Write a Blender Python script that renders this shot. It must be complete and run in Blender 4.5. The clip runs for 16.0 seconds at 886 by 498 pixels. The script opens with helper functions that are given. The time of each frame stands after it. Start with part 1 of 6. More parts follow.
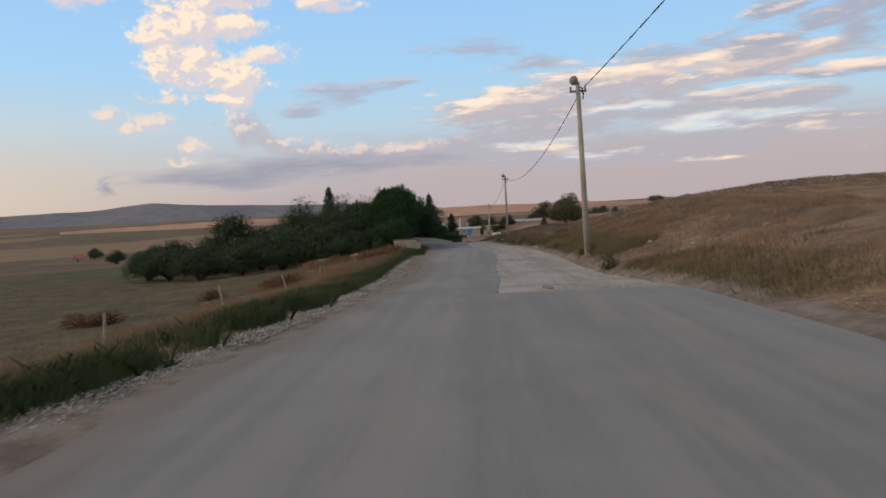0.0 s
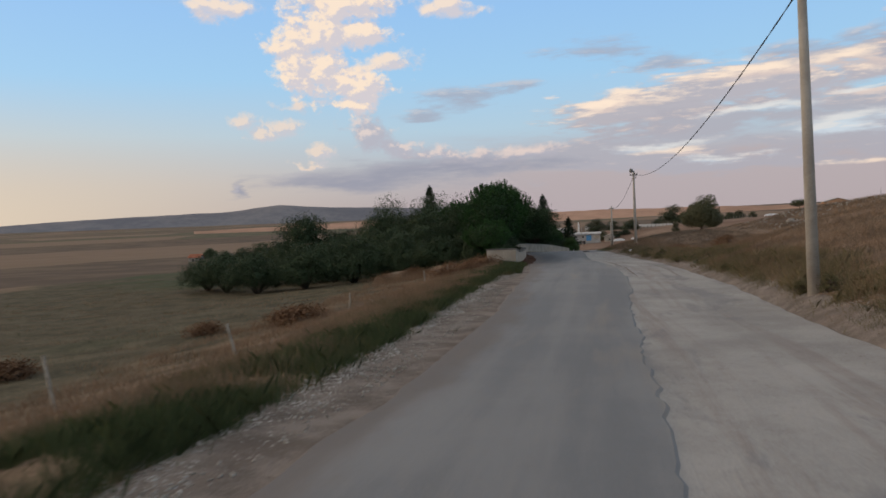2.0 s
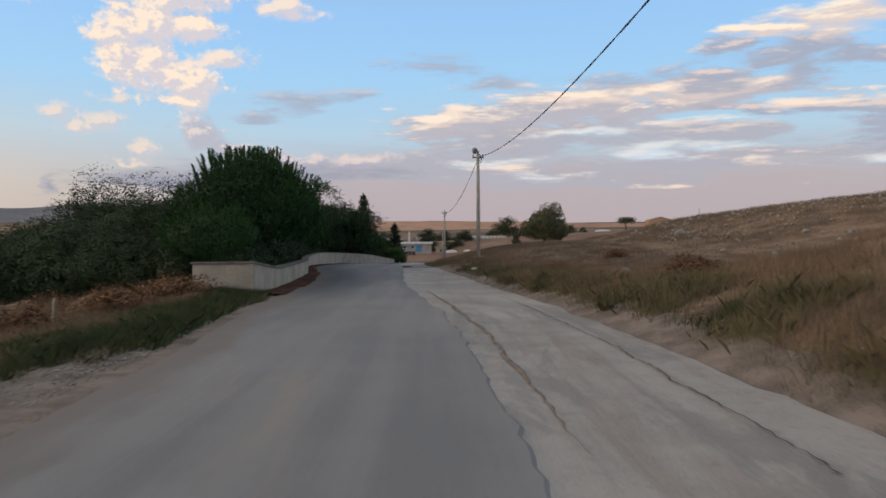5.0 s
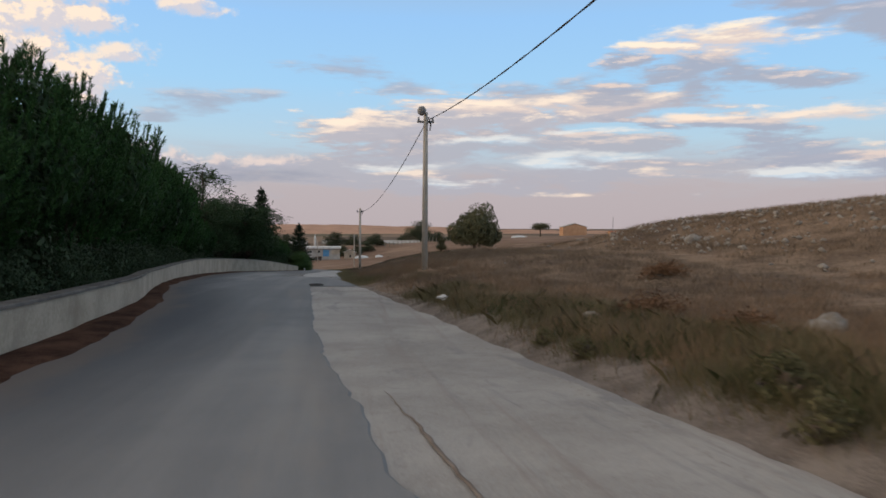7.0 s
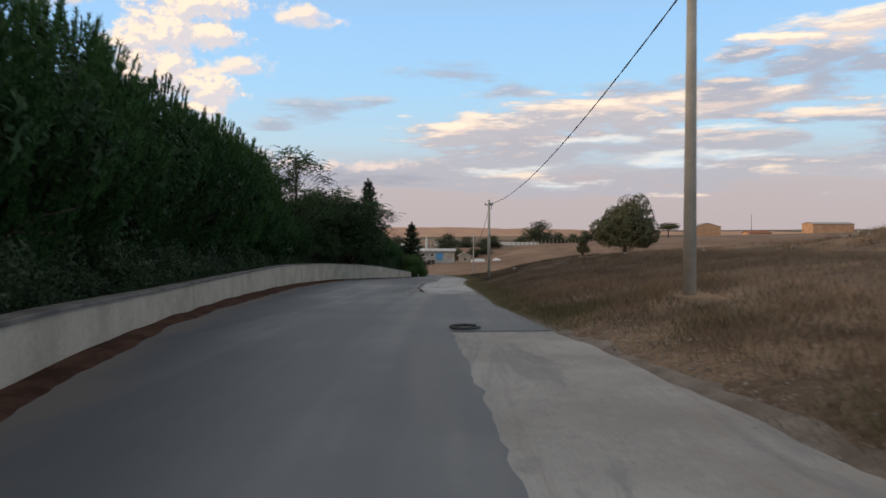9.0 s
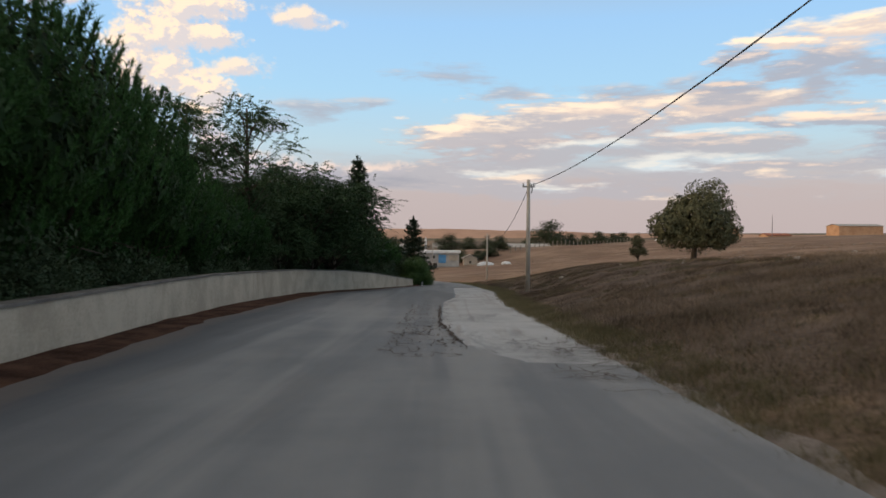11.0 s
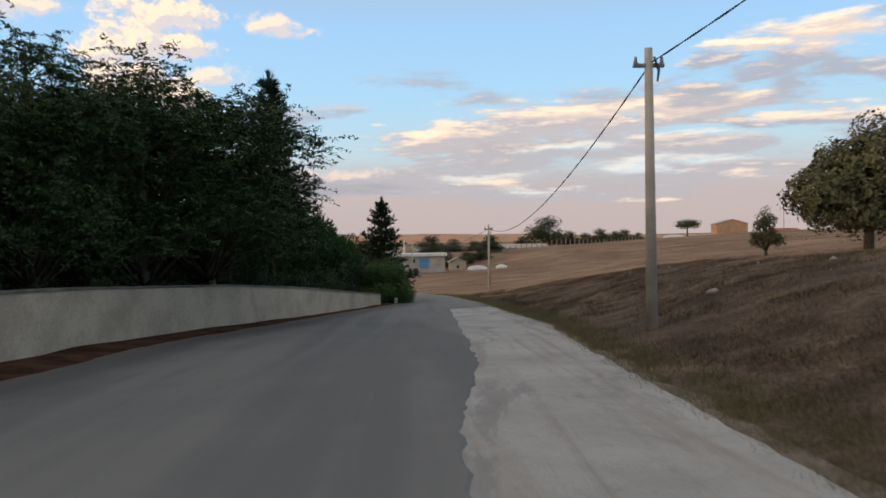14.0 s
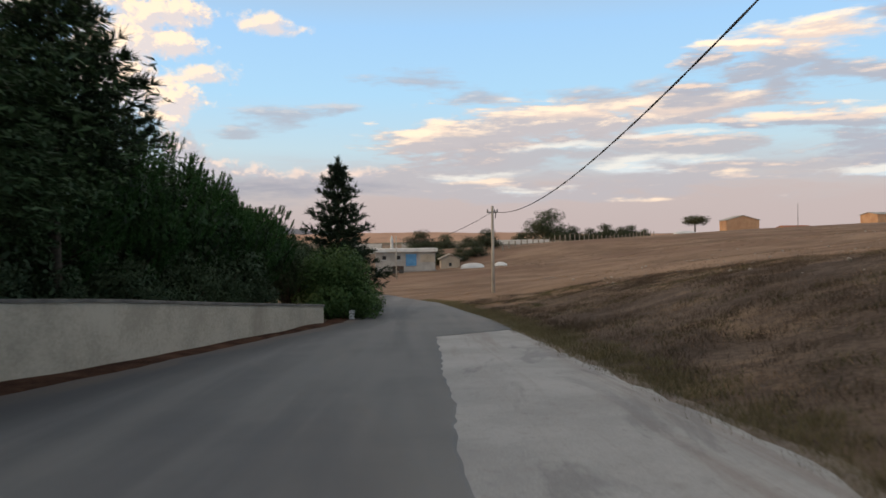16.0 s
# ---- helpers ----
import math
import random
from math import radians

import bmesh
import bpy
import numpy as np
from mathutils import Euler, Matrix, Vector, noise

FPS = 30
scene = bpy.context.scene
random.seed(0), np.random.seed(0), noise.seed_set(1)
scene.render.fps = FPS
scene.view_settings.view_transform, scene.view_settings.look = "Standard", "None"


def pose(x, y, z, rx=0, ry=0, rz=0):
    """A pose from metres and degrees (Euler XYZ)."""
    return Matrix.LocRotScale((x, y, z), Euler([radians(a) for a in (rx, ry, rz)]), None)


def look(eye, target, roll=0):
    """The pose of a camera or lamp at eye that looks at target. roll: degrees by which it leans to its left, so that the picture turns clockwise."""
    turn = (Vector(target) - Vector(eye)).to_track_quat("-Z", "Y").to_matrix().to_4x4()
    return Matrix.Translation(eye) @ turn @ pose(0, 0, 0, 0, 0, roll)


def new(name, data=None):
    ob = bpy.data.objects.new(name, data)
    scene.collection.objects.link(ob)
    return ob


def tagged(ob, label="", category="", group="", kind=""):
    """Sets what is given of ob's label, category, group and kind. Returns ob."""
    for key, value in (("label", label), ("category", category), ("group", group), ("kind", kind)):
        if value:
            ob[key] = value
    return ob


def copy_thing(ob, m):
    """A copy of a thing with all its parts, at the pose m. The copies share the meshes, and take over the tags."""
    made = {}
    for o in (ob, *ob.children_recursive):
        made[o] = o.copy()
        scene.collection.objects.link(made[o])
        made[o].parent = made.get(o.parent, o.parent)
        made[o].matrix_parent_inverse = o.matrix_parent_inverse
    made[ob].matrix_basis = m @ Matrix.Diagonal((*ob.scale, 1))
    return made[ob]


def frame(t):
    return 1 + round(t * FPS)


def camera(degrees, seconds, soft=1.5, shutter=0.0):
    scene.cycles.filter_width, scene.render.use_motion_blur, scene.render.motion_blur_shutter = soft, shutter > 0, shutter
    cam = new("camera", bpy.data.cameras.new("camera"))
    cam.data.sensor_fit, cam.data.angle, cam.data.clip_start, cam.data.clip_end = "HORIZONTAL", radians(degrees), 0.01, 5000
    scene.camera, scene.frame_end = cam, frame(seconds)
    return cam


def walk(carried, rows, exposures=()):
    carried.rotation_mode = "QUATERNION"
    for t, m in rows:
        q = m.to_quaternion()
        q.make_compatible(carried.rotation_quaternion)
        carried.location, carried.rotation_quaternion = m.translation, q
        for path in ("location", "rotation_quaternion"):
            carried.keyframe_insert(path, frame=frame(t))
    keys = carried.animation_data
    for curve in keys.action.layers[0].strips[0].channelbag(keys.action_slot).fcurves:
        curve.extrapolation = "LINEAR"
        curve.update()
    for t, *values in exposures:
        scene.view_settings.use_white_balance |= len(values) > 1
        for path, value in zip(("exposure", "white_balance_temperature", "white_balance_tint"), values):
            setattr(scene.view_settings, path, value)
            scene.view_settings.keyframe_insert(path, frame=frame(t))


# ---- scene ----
cam = camera(61.95, 16.0, soft=1.6, shutter=0.25)
# seconds, place, then yaw to the left, pitch up and lean to the left in degrees
PATH = [
    (0.0, 0.000, -0.000, 1.429, 2.682, -2.689, -3.116),
    (0.5, -0.007, 3.140, 1.412, 4.352, -2.556, -2.870),
    (1.0, -0.028, 6.407, 1.393, 7.555, -2.280, -2.364),
    (1.5, -0.038, 9.818, 1.351, 11.103, -2.038, -2.381),
    (2.0, -0.011, 13.482, 1.307, 11.786, -1.965, -2.500),
    (2.5, 0.079, 17.370, 1.126, 7.071, -1.968, -2.206),
    (3.0, 0.197, 21.254, 0.923, 5.502, -1.971, -1.887),
    (3.5, 0.317, 25.040, 0.799, 3.928, -1.929, -1.287),
    (4.0, 0.382, 28.751, 0.694, 2.252, -1.819, -0.979),
    (4.5, 0.395, 32.415, 0.626, 0.576, -1.709, -0.672),
    (5.0, 0.357, 36.064, 0.577, -1.100, -1.599, -0.364),
    (5.5, 0.269, 39.727, 0.530, -2.775, -1.488, -0.057),
    (6.0, 0.132, 43.436, 0.486, -4.451, -1.378, 0.251),
    (6.5, -0.052, 47.219, 0.429, -8.881, -1.330, 0.431),
    (7.0, -0.274, 51.099, 0.345, -8.388, -1.214, 0.472),
    (7.5, -0.524, 55.011, 0.250, -6.411, -1.199, 0.529),
    (8.0, -0.827, 58.903, 0.125, -3.801, -1.148, 0.318),
    (8.5, -1.054, 62.665, 0.018, -1.483, -1.038, 0.182),
    (9.0, -1.362, 66.814, -0.026, 0.007, -1.047, 0.109),
    (9.5, -1.700, 71.137, -0.082, -0.070, -1.009, 0.183),
    (10.0, -2.045, 75.578, -0.165, -0.147, -0.971, 0.257),
    (10.5, -2.370, 80.082, -0.278, -0.224, -0.932, 0.330),
    (11.0, -2.650, 84.593, -0.426, -0.302, -0.894, 0.404),
    (11.5, -2.862, 89.057, -0.600, -0.379, -0.856, 0.478),
    (12.0, -2.980, 93.418, -0.782, -0.196, -0.769, 0.148),
    (12.5, -3.021, 97.639, -0.957, -0.680, -0.708, -0.155),
    (13.0, -3.011, 101.717, -1.126, -1.610, -0.648, -0.114),
    (13.5, -2.959, 105.620, -1.272, -2.163, -0.525, -0.272),
    (14.0, -2.825, 109.411, -1.414, -1.861, -0.444, -0.885),
    (14.5, -2.660, 113.174, -1.574, -0.936, -0.419, -1.091),
    (15.0, -2.536, 117.054, -1.742, -1.388, -0.400, -0.745),
    (15.5, -2.339, 120.998, -1.919, -2.066, -0.460, -0.728),
    (16.0, -2.083, 124.974, -2.100, -2.489, -0.528, -0.689),
]


def aimed(x, y, z, yaw, pitch, lean):
    a, p = radians(yaw), radians(pitch)
    eye = Vector((x, y, z))
    return look(eye, eye + Vector((-math.sin(a) * math.cos(p), math.cos(a) * math.cos(p), math.sin(p))), lean)


# the white balance cools a little, then warms past the wall
TINTS = ((0.0, 0.0, 6450, 9.5), (1.2, -0.03, 6350, 9.5), (2.0, -0.10, 6300, 8.5), (2.8, -0.03, 6250, 9.5), (3.5, 0.0, 6250, 9.5), (6.0, -0.04, 6250, 8), (9.0, 0.11, 6400, 7.5), (11.5, 0.11, 6700, 7), (13.5, 0.13, 6700, 7.5), (15.0, 0.19, 6750, 7.5), (16.0, 0.17, 6750, 7.5))
walk(cam, [(t, aimed(*row)) for t, *row in PATH], TINTS)

# ---- light ----
SUN_AZ, SUN_EL = radians(-78), radians(9)
sun = new("sun", bpy.data.lights.new("sun", "SUN"))
sun.data.energy, sun.data.angle, sun.data.color = 0.6, radians(16), (1.0, 0.76, 0.55)
sun.matrix_world = look((0, 0, 60), (-60 * math.sin(SUN_AZ), -60 * math.cos(SUN_AZ), 60 - 60 * math.tan(SUN_EL)))
scene.view_settings.exposure = 0.0


class Net:
    """Builds a node tree with few words."""

    def __init__(self, tree):
        self.tree = tree
        tree.nodes.clear()

    def node(self, kind, **sets):
        n = self.tree.nodes.new(kind)
        for k, v in sets.items():
            if k == "op":
                n.operation = v
            elif k == "blend":
                n.blend_type = v
            elif k == "data":
                n.data_type = v
            elif k == "clamp":
                n.use_clamp = v
        return n

    def link(self, value, socket):
        if isinstance(value, bpy.types.NodeSocket):
            self.tree.links.new(value, socket)
        elif value is not None:
            socket.default_value = value

    def math(self, op, a, b=None, c=None, clamp=False):
        n = self.node("ShaderNodeMath", op=op, clamp=clamp)
        for v, s in zip((a, b, c), n.inputs):
            self.link(v, s)
        return n.outputs[0]

    def mix(self, fac, a, b, blend="MIX"):
        n = self.node("ShaderNodeMix", data="RGBA", blend=blend)
        self.link(fac, n.inputs[0])
        for v, s in ((a, n.inputs[6]), (b, n.inputs[7])):
            self.link((*v, 1) if isinstance(v, tuple) and len(v) == 3 else v, s)
        return n.outputs[2]

    def noise(self, vec, scale, detail=4.0, rough=0.55, distort=0.0):
        n = self.node("ShaderNodeTexNoise")
        self.link(vec, n.inputs["Vector"])
        n.inputs["Scale"].default_value, n.inputs["Detail"].default_value = scale, detail
        n.inputs["Roughness"].default_value, n.inputs["Distortion"].default_value = rough, distort
        return n.outputs[0]

    def voronoi(self, vec, scale, feature="F1", out=0):
        n = self.node("ShaderNodeTexVoronoi")
        n.feature = feature
        self.link(vec, n.inputs["Vector"])
        n.inputs["Scale"].default_value = scale
        return n.outputs[out]

    def step(self, v, lo, hi, a=0.0, b=1.0):
        n = self.node("ShaderNodeMapRange")
        n.interpolation_type = "SMOOTHSTEP"
        for x, s in zip((v, lo, hi, a, b), n.inputs):
            self.link(x, s)
        return n.outputs[0]

    def scaled(self, vec, sx, sy, sz, ox=0, oy=0, oz=0):
        n = self.node("ShaderNodeMapping")
        self.link(vec, n.inputs[0])
        n.inputs["Scale"].default_value, n.inputs["Location"].default_value = (sx, sy, sz), (ox, oy, oz)
        return n.outputs[0]


# ---- sky ----
world = bpy.data.worlds.new("evening_sky")
scene.world = world
world.use_nodes = True
world.cycles.sampling_method, world.cycles.sample_map_resolution = "MANUAL", 256
S = Net(world.node_tree)
way = S.node("ShaderNodeTexCoord").outputs["Generated"]
xyz = S.node("ShaderNodeSeparateXYZ")
S.link(way, xyz.inputs[0])
az = S.math("MULTIPLY", S.math("ARCTAN2", xyz.outputs[0], xyz.outputs[1]), 57.2958)
el = S.math("MULTIPLY", S.math("ARCSINE", xyz.outputs[2]), 57.2958)
flat = S.node("ShaderNodeCombineXYZ")
S.link(az, flat.inputs[0])
S.link(el, flat.inputs[1])
flat = flat.outputs[0]


def shifted(up):
    """The sky's plane of azimuth and elevation, sampled some degrees higher and to the left."""
    n = S.node("ShaderNodeMapping")
    S.link(flat, n.inputs[0])
    n.inputs["Location"].default_value = (-0.8 * up, up, 0)
    return n.outputs[0]


def puffs(at):
    return S.math("MULTIPLY_ADD", S.noise(S.scaled(at, 1.5, 1.9, 1, 7), 1.0, 6, 0.62, 0.3), 0.5, S.noise(S.scaled(at, 0.50, 0.62, 1), 1.0, 4, 0.55))


def wisps(at):
    return S.math("MULTIPLY_ADD", S.noise(S.scaled(at, 0.34, 1.5, 1, 5), 1.0, 9, 0.66, 0.2), 0.5, S.noise(S.scaled(at, 0.09, 0.56, 1, 3), 1.0, 6, 0.55, 0.5))


def bent(at, sx, sy, by_x, by_y):
    """The plane bent by slow noise, so that no cloud keeps a plain outline."""
    n = S.node("ShaderNodeTexNoise")
    S.link(S.scaled(at, sx, sy, 1, 11), n.inputs["Vector"])
    n.inputs["Scale"].default_value, n.inputs["Detail"].default_value, n.inputs["Roughness"].default_value = 1.0, 5.0, 0.6
    bend, own = S.node("ShaderNodeSeparateColor"), S.node("ShaderNodeSeparateXYZ")
    S.link(n.outputs[1], bend.inputs[0])
    S.link(at, own.inputs[0])
    return [S.math("ADD", own.outputs[i], S.math("MULTIPLY_ADD", bend.outputs[i], by, -0.5 * by)) for i, by in enumerate((by_x, by_y))]


LIFT = {puffs: 0.5, wisps: 0.4}
BENDS = {puffs: (0.30, 0.42, 4.0, 3.0), wisps: (0.12, 0.5, 12.0, 2.6)}
PLANES = {f: [bent(at, *BENDS[f]) for at in (flat, shifted(up))] for f, up in LIFT.items()}
TEXTURES = {f: [f(flat), f(shifted(up))] for f, up in LIFT.items()}
nishita = S.node("ShaderNodeTexSky")
nishita.sky_type, nishita.sun_disc = "NISHITA", False
nishita.sun_elevation, nishita.sun_rotation = SUN_EL, SUN_AZ
nishita.air_density, nishita.dust_density = 1.0, 1.5
ramp = S.node("ShaderNodeValToRGB")
S.link(S.math("DIVIDE", S.math("ADD", el, 5.0), 45.0, clamp=True), ramp.inputs[0])
STOPS = ((0.0, (0.40, 0.33, 0.35)), (0.12, (0.46, 0.37, 0.40)), (0.19, (0.56, 0.52, 0.55)), (0.27, (0.52, 0.69, 0.82)), (0.36, (0.42, 0.69, 0.96)),
         (0.47, (0.37, 0.63, 0.98)), (0.62, (0.43, 0.47, 0.53)), (1.0, (0.46, 0.45, 0.45)))
for i, (at, colour) in enumerate(STOPS):
    e = ramp.color_ramp.elements[i] if i < 2 else ramp.color_ramp.elements.new(at)
    e.position, e.color = at, (*colour, 1)
warm = S.math("MULTIPLY", S.step(az, -6.0, -48.0), S.step(el, 12.0, 0.5))
clear = S.mix(warm, ramp.outputs[0], (0.78, 0.65, 0.52))
dimmed = S.mix(1.0, nishita.outputs[0], (0.10, 0.10, 0.10), "MULTIPLY")
sky = [S.mix(0.10, clear, dimmed)]


def spots_field(spots, at):
    """The most of several soft ellipses: azimuth, elevation, half width, half height, tilt in degrees."""
    x, y = at
    least = None
    for a, e, w, h, tilt in spots:
        c, s = math.cos(radians(tilt)), math.sin(radians(tilt))
        if abs(tilt) > 3:
            u = S.math("MULTIPLY_ADD", x, c / w, S.math("MULTIPLY_ADD", y, s / w, -(a * c + e * s) / w))
            v = S.math("MULTIPLY_ADD", y, c / h, S.math("MULTIPLY_ADD", x, -s / h, (a * s - e * c) / h))
        else:
            u, v = S.math("MULTIPLY_ADD", x, 1 / w, -a / w), S.math("MULTIPLY_ADD", y, 1 / h, -e / h)
        q = S.math("MULTIPLY_ADD", u, u, S.math("MULTIPLY", v, v))
        least = q if least is None else S.math("MINIMUM", least, q)
    return S.math("SUBTRACT", 1.0, S.math("SQRT", least))


def torn(field, ragged_by, amp):
    return S.math("MULTIPLY_ADD", S.math("SUBTRACT", ragged_by, 0.76), amp, field)


def cloud(spots, texture, amp, soft, body, lit, cover=0.9, rim=(0.0, 0.4)):
    """A cloud of torn ellipses, brighter where it thins out towards the low sun."""
    d0, d1 = (torn(spots_field(spots, plane), t, amp) for plane, t in zip(PLANES[texture], TEXTURES[texture]))
    shade = S.mix(S.step(S.math("SUBTRACT", d0, d1), *rim), body, lit)
    sky[0] = S.mix(S.math("MULTIPLY", S.step(d0, *soft), cover), sky[0], shade)


GREY, MAUVE, CREAM, PEACH = (0.42, 0.43, 0.51), (0.53, 0.48, 0.51), (1.06, 0.83, 0.65), (0.82, 0.65, 0.57)
PALE = (0.70, 0.78, 0.84)
# mauve haze over the eastern horizon
low = S.math("MULTIPLY", S.step(S.math("MULTIPLY_ADD", S.math("SUBTRACT", TEXTURES[wisps][0], 0.76), 6.0, el), 6.0, 2.6), S.step(az, -18.0, -2.0))
sky[0] = S.mix(S.math("MULTIPLY", low, 0.85), sky[0], (0.52, 0.435, 0.44))
# the wide bank: a long lit upper slab, darker streaks below it, pale gaps between them
cloud([(14.5, 9.0, 13.5, 2.0, 0), (3.0, 7.7, 9.0, 1.9, 6), (21.0, 9.5, 6.5, 1.6, 0)], wisps, 2.9, (-0.1, 0.5), MAUVE, CREAM, 0.92, (0.0, 0.62))
cloud([(13.0, 9.75, 11.5, 0.75, 0), (20.5, 9.9, 5.0, 0.8, 0), (1.5, 8.3, 4.5, 0.6, 9)], wisps, 2.0, (0.0, 0.8), PEACH, (1.10, 0.87, 0.68), 0.8, (-0.2, 0.5))
cloud([(9.0, 6.4, 15.0, 1.2, 1), (20.0, 6.9, 12.0, 1.2, -4), (1.0, 5.4, 12.0, 1.4, 0), (25.0, 5.0, 15.0, 1.1, -3), (12.0, 4.2, 18.0, 1.5, 0)], wisps, 2.9, (-0.1, 0.55), (0.475, 0.45, 0.495), PEACH, 0.86, (0.2, 0.9))
cloud([(33.0, 6.5, 7.5, 1.2, -10), (30.5, 7.8, 5.0, 0.8, -8), (37.0, 5.0, 7.0, 0.9, -3), (24.5, 8.2, 5.0, 0.6, -10)], wisps, 2.7, (-0.1, 0.55), GREY, PEACH, 0.88, (0.2, 0.8))
cloud([(16.3, 5.7, 5.0, 0.9, -4), (23.0, 5.6, 5.0, 0.6, 2), (11.0, 4.15, 4.2, 0.5, 0), (33.5, 4.6, 5.6, 0.5, 0), (3.5, 5.3, 6.0, 0.6, 3), (20.0, 7.9, 6.0, 0.45, -3), (12.0, 7.2, 4.0, 0.5, 4)], wisps, 2.6, (0.0, 0.9), PALE, (0.84, 0.82, 0.79), 0.85)
cloud([(19.5, 3.1, 2.4, 0.4, 2), (24.5, 4.4, 2.2, 0.4, 0), (4.8, 4.9, 3.4, 0.45, 0), (38.6, 6.0, 1.5, 0.7, 0)], wisps, 1.8, (0.0, 0.8), PEACH, CREAM, 0.75)
# small grey wisps high over the bank
cloud([(1.6, 12.0, 4.6, 1.2, -6), (4.5, 11.1, 3.2, 0.7, 0), (13.0, 10.9, 6.0, 0.7, 0), (-10.0, 9.7, 2.8, 1.0, 4), (-13.0, 8.2, 3.4, 0.6, 5), (-6.2, 9.9, 2.2, 0.6, 0), (18.5, 11.3, 4.0, 0.7, 8)], wisps, 3.0, (-0.1, 0.9), GREY, (0.62, 0.58, 0.60), 0.75, (0.3, 1.0))
# the grey cloud with warm rims to the east, the lit lens above it, the dark bank in the corner
cloud([(26.3, 11.5, 3.8, 1.7, -8), (21.4, 10.5, 3.4, 0.9, 2), (34.0, 10.9, 6.5, 0.9, -10), (21.6, 12.6, 1.8, 0.8, 0)], wisps, 2.4, (-0.1, 0.65), GREY, PEACH, 0.9, (0.2, 0.8))
cloud([(35.5, 8.45, 6.5, 0.8, -3), (27.5, 8.6, 4.0, 0.5, 0)], wisps, 2.2, (-0.05, 0.7), PEACH, CREAM, 0.9, (-0.1, 0.6))
cloud([(29.4, 14.0, 5.6, 1.3, 0), (24.2, 13.5, 3.2, 0.7, 3)], wisps, 1.9, (-0.05, 0.55), PEACH, (1.10, 0.90, 0.69), 0.95, (-0.1, 0.5))
cloud([(39.5, 14.0, 8.0, 2.6, -22), (34.5, 16.2, 6.5, 1.4, -6), (46.0, 12.0, 9.0, 3.0, -10)], wisps, 2.4, (-0.1, 0.7), GREY, (0.66, 0.58, 0.59), 0.9, (0.2, 0.9))
# the tall cumulus lit from the side, with a hollow on its right flank, and its scraps
cloud([(-20.6, 14.4, 4.3, 2.4, 14), (-21.0, 11.9, 3.6, 3.0, -20), (-18.2, 10.9, 3.6, 1.9, -10), (-17.6, 14.6, 3.2, 1.5, 0), (-19.2, 16.4, 4.8, 1.8, 0), (-18.5, 9.2, 1.8, 1.0, 10)], puffs, 1.9, (-0.05, 0.5), (0.74, 0.66, 0.67), (1.08, 0.85, 0.65), 0.96, (-0.12, 0.26))
cloud([(-15.6, 12.4, 2.6, 0.8, 4), (-27.2, 16.2, 3.6, 1.1, 0), (-10.6, 16.2, 3.2, 1.0, -4)], puffs, 1.7, (-0.05, 0.7), (0.74, 0.66, 0.67), (1.04, 0.82, 0.64), 0.9, (-0.05, 0.4))
cloud([(-26.7, 8.4, 2.0, 0.8, -25), (-25.0, 7.4, 2.2, 0.8, -10), (-23.2, 7.7, 1.8, 1.0, 0), (-20.8, 5.9, 1.5, 0.6, 0), (-21.8, 5.2, 2.4, 0.4, -5), (-22.5, 9.2, 1.7, 0.6, 0)], puffs, 2.0, (0.0, 0.9), (0.68, 0.62, 0.64), (0.98, 0.76, 0.60), 0.75, (0.0, 0.45))
cloud([(-17.4, 7.2, 2.4, 1.5, -20), (-14.9, 6.2, 3.2, 1.0, -22), (-11.0, 5.0, 4.4, 0.9, -14), (-6.0, 5.1, 4.4, 0.9, -2)], puffs, 1.6, (-0.05, 0.7), (0.52, 0.49, 0.545), (0.86, 0.69, 0.62), 0.85, (0.1, 0.55))
# the long smooth grey bank over the hills
cloud([(-17.5, 3.6, 11.5, 1.15, 3), (-9.5, 4.1, 9.0, 1.0, 0), (-27.3, 3.3, 2.2, 0.5, 15), (-12, 4.3, 11, 1.2, 1)], wisps, 1.5, (-0.05, 0.85), (0.35, 0.35, 0.42), (0.50, 0.47, 0.51), 0.92, (0.1, 0.9))
# afterglow of the low sun over the western half
west_glow = S.math("MULTIPLY", S.math("MULTIPLY", S.step(az, -42.0, -72.0), S.step(az, -165.0, -130.0)), S.step(el, 75.0, 12.0))
sky[0] = S.mix(S.math("MULTIPLY", west_glow, 0.9), sky[0], (1.45, 1.10, 0.80))
back = S.node("ShaderNodeBackground")
S.link(sky[0], back.inputs[0])
back.inputs[1].default_value = 1.0
S.link(back.outputs[0], S.node("ShaderNodeOutputWorld").inputs[0])

# ---- materials ----


def material(name, build, rough=0.9, bump=0.0, spec=0.2):
    """build(net, place) gives the colour, and the height of the relief or None."""
    m = bpy.data.materials.new(name)
    m.use_nodes = True
    n = Net(m.node_tree)
    place = n.node("ShaderNodeNewGeometry").outputs["Position"]
    colour, height = build(n, place)
    b = n.node("ShaderNodeBsdfPrincipled")
    n.link((*colour, 1) if isinstance(colour, tuple) else colour, b.inputs["Base Color"])
    b.inputs["Roughness"].default_value, b.inputs["Specular IOR Level"].default_value = rough, spec
    if height is not None and bump:
        k = n.node("ShaderNodeBump")
        k.inputs["Strength"].default_value, k.inputs["Distance"].default_value = 1.0, bump
        n.link(height, k.inputs["Height"])
        n.link(k.outputs[0], b.inputs["Normal"])
    n.link(b.outputs[0], n.node("ShaderNodeOutputMaterial").inputs[0])
    return m


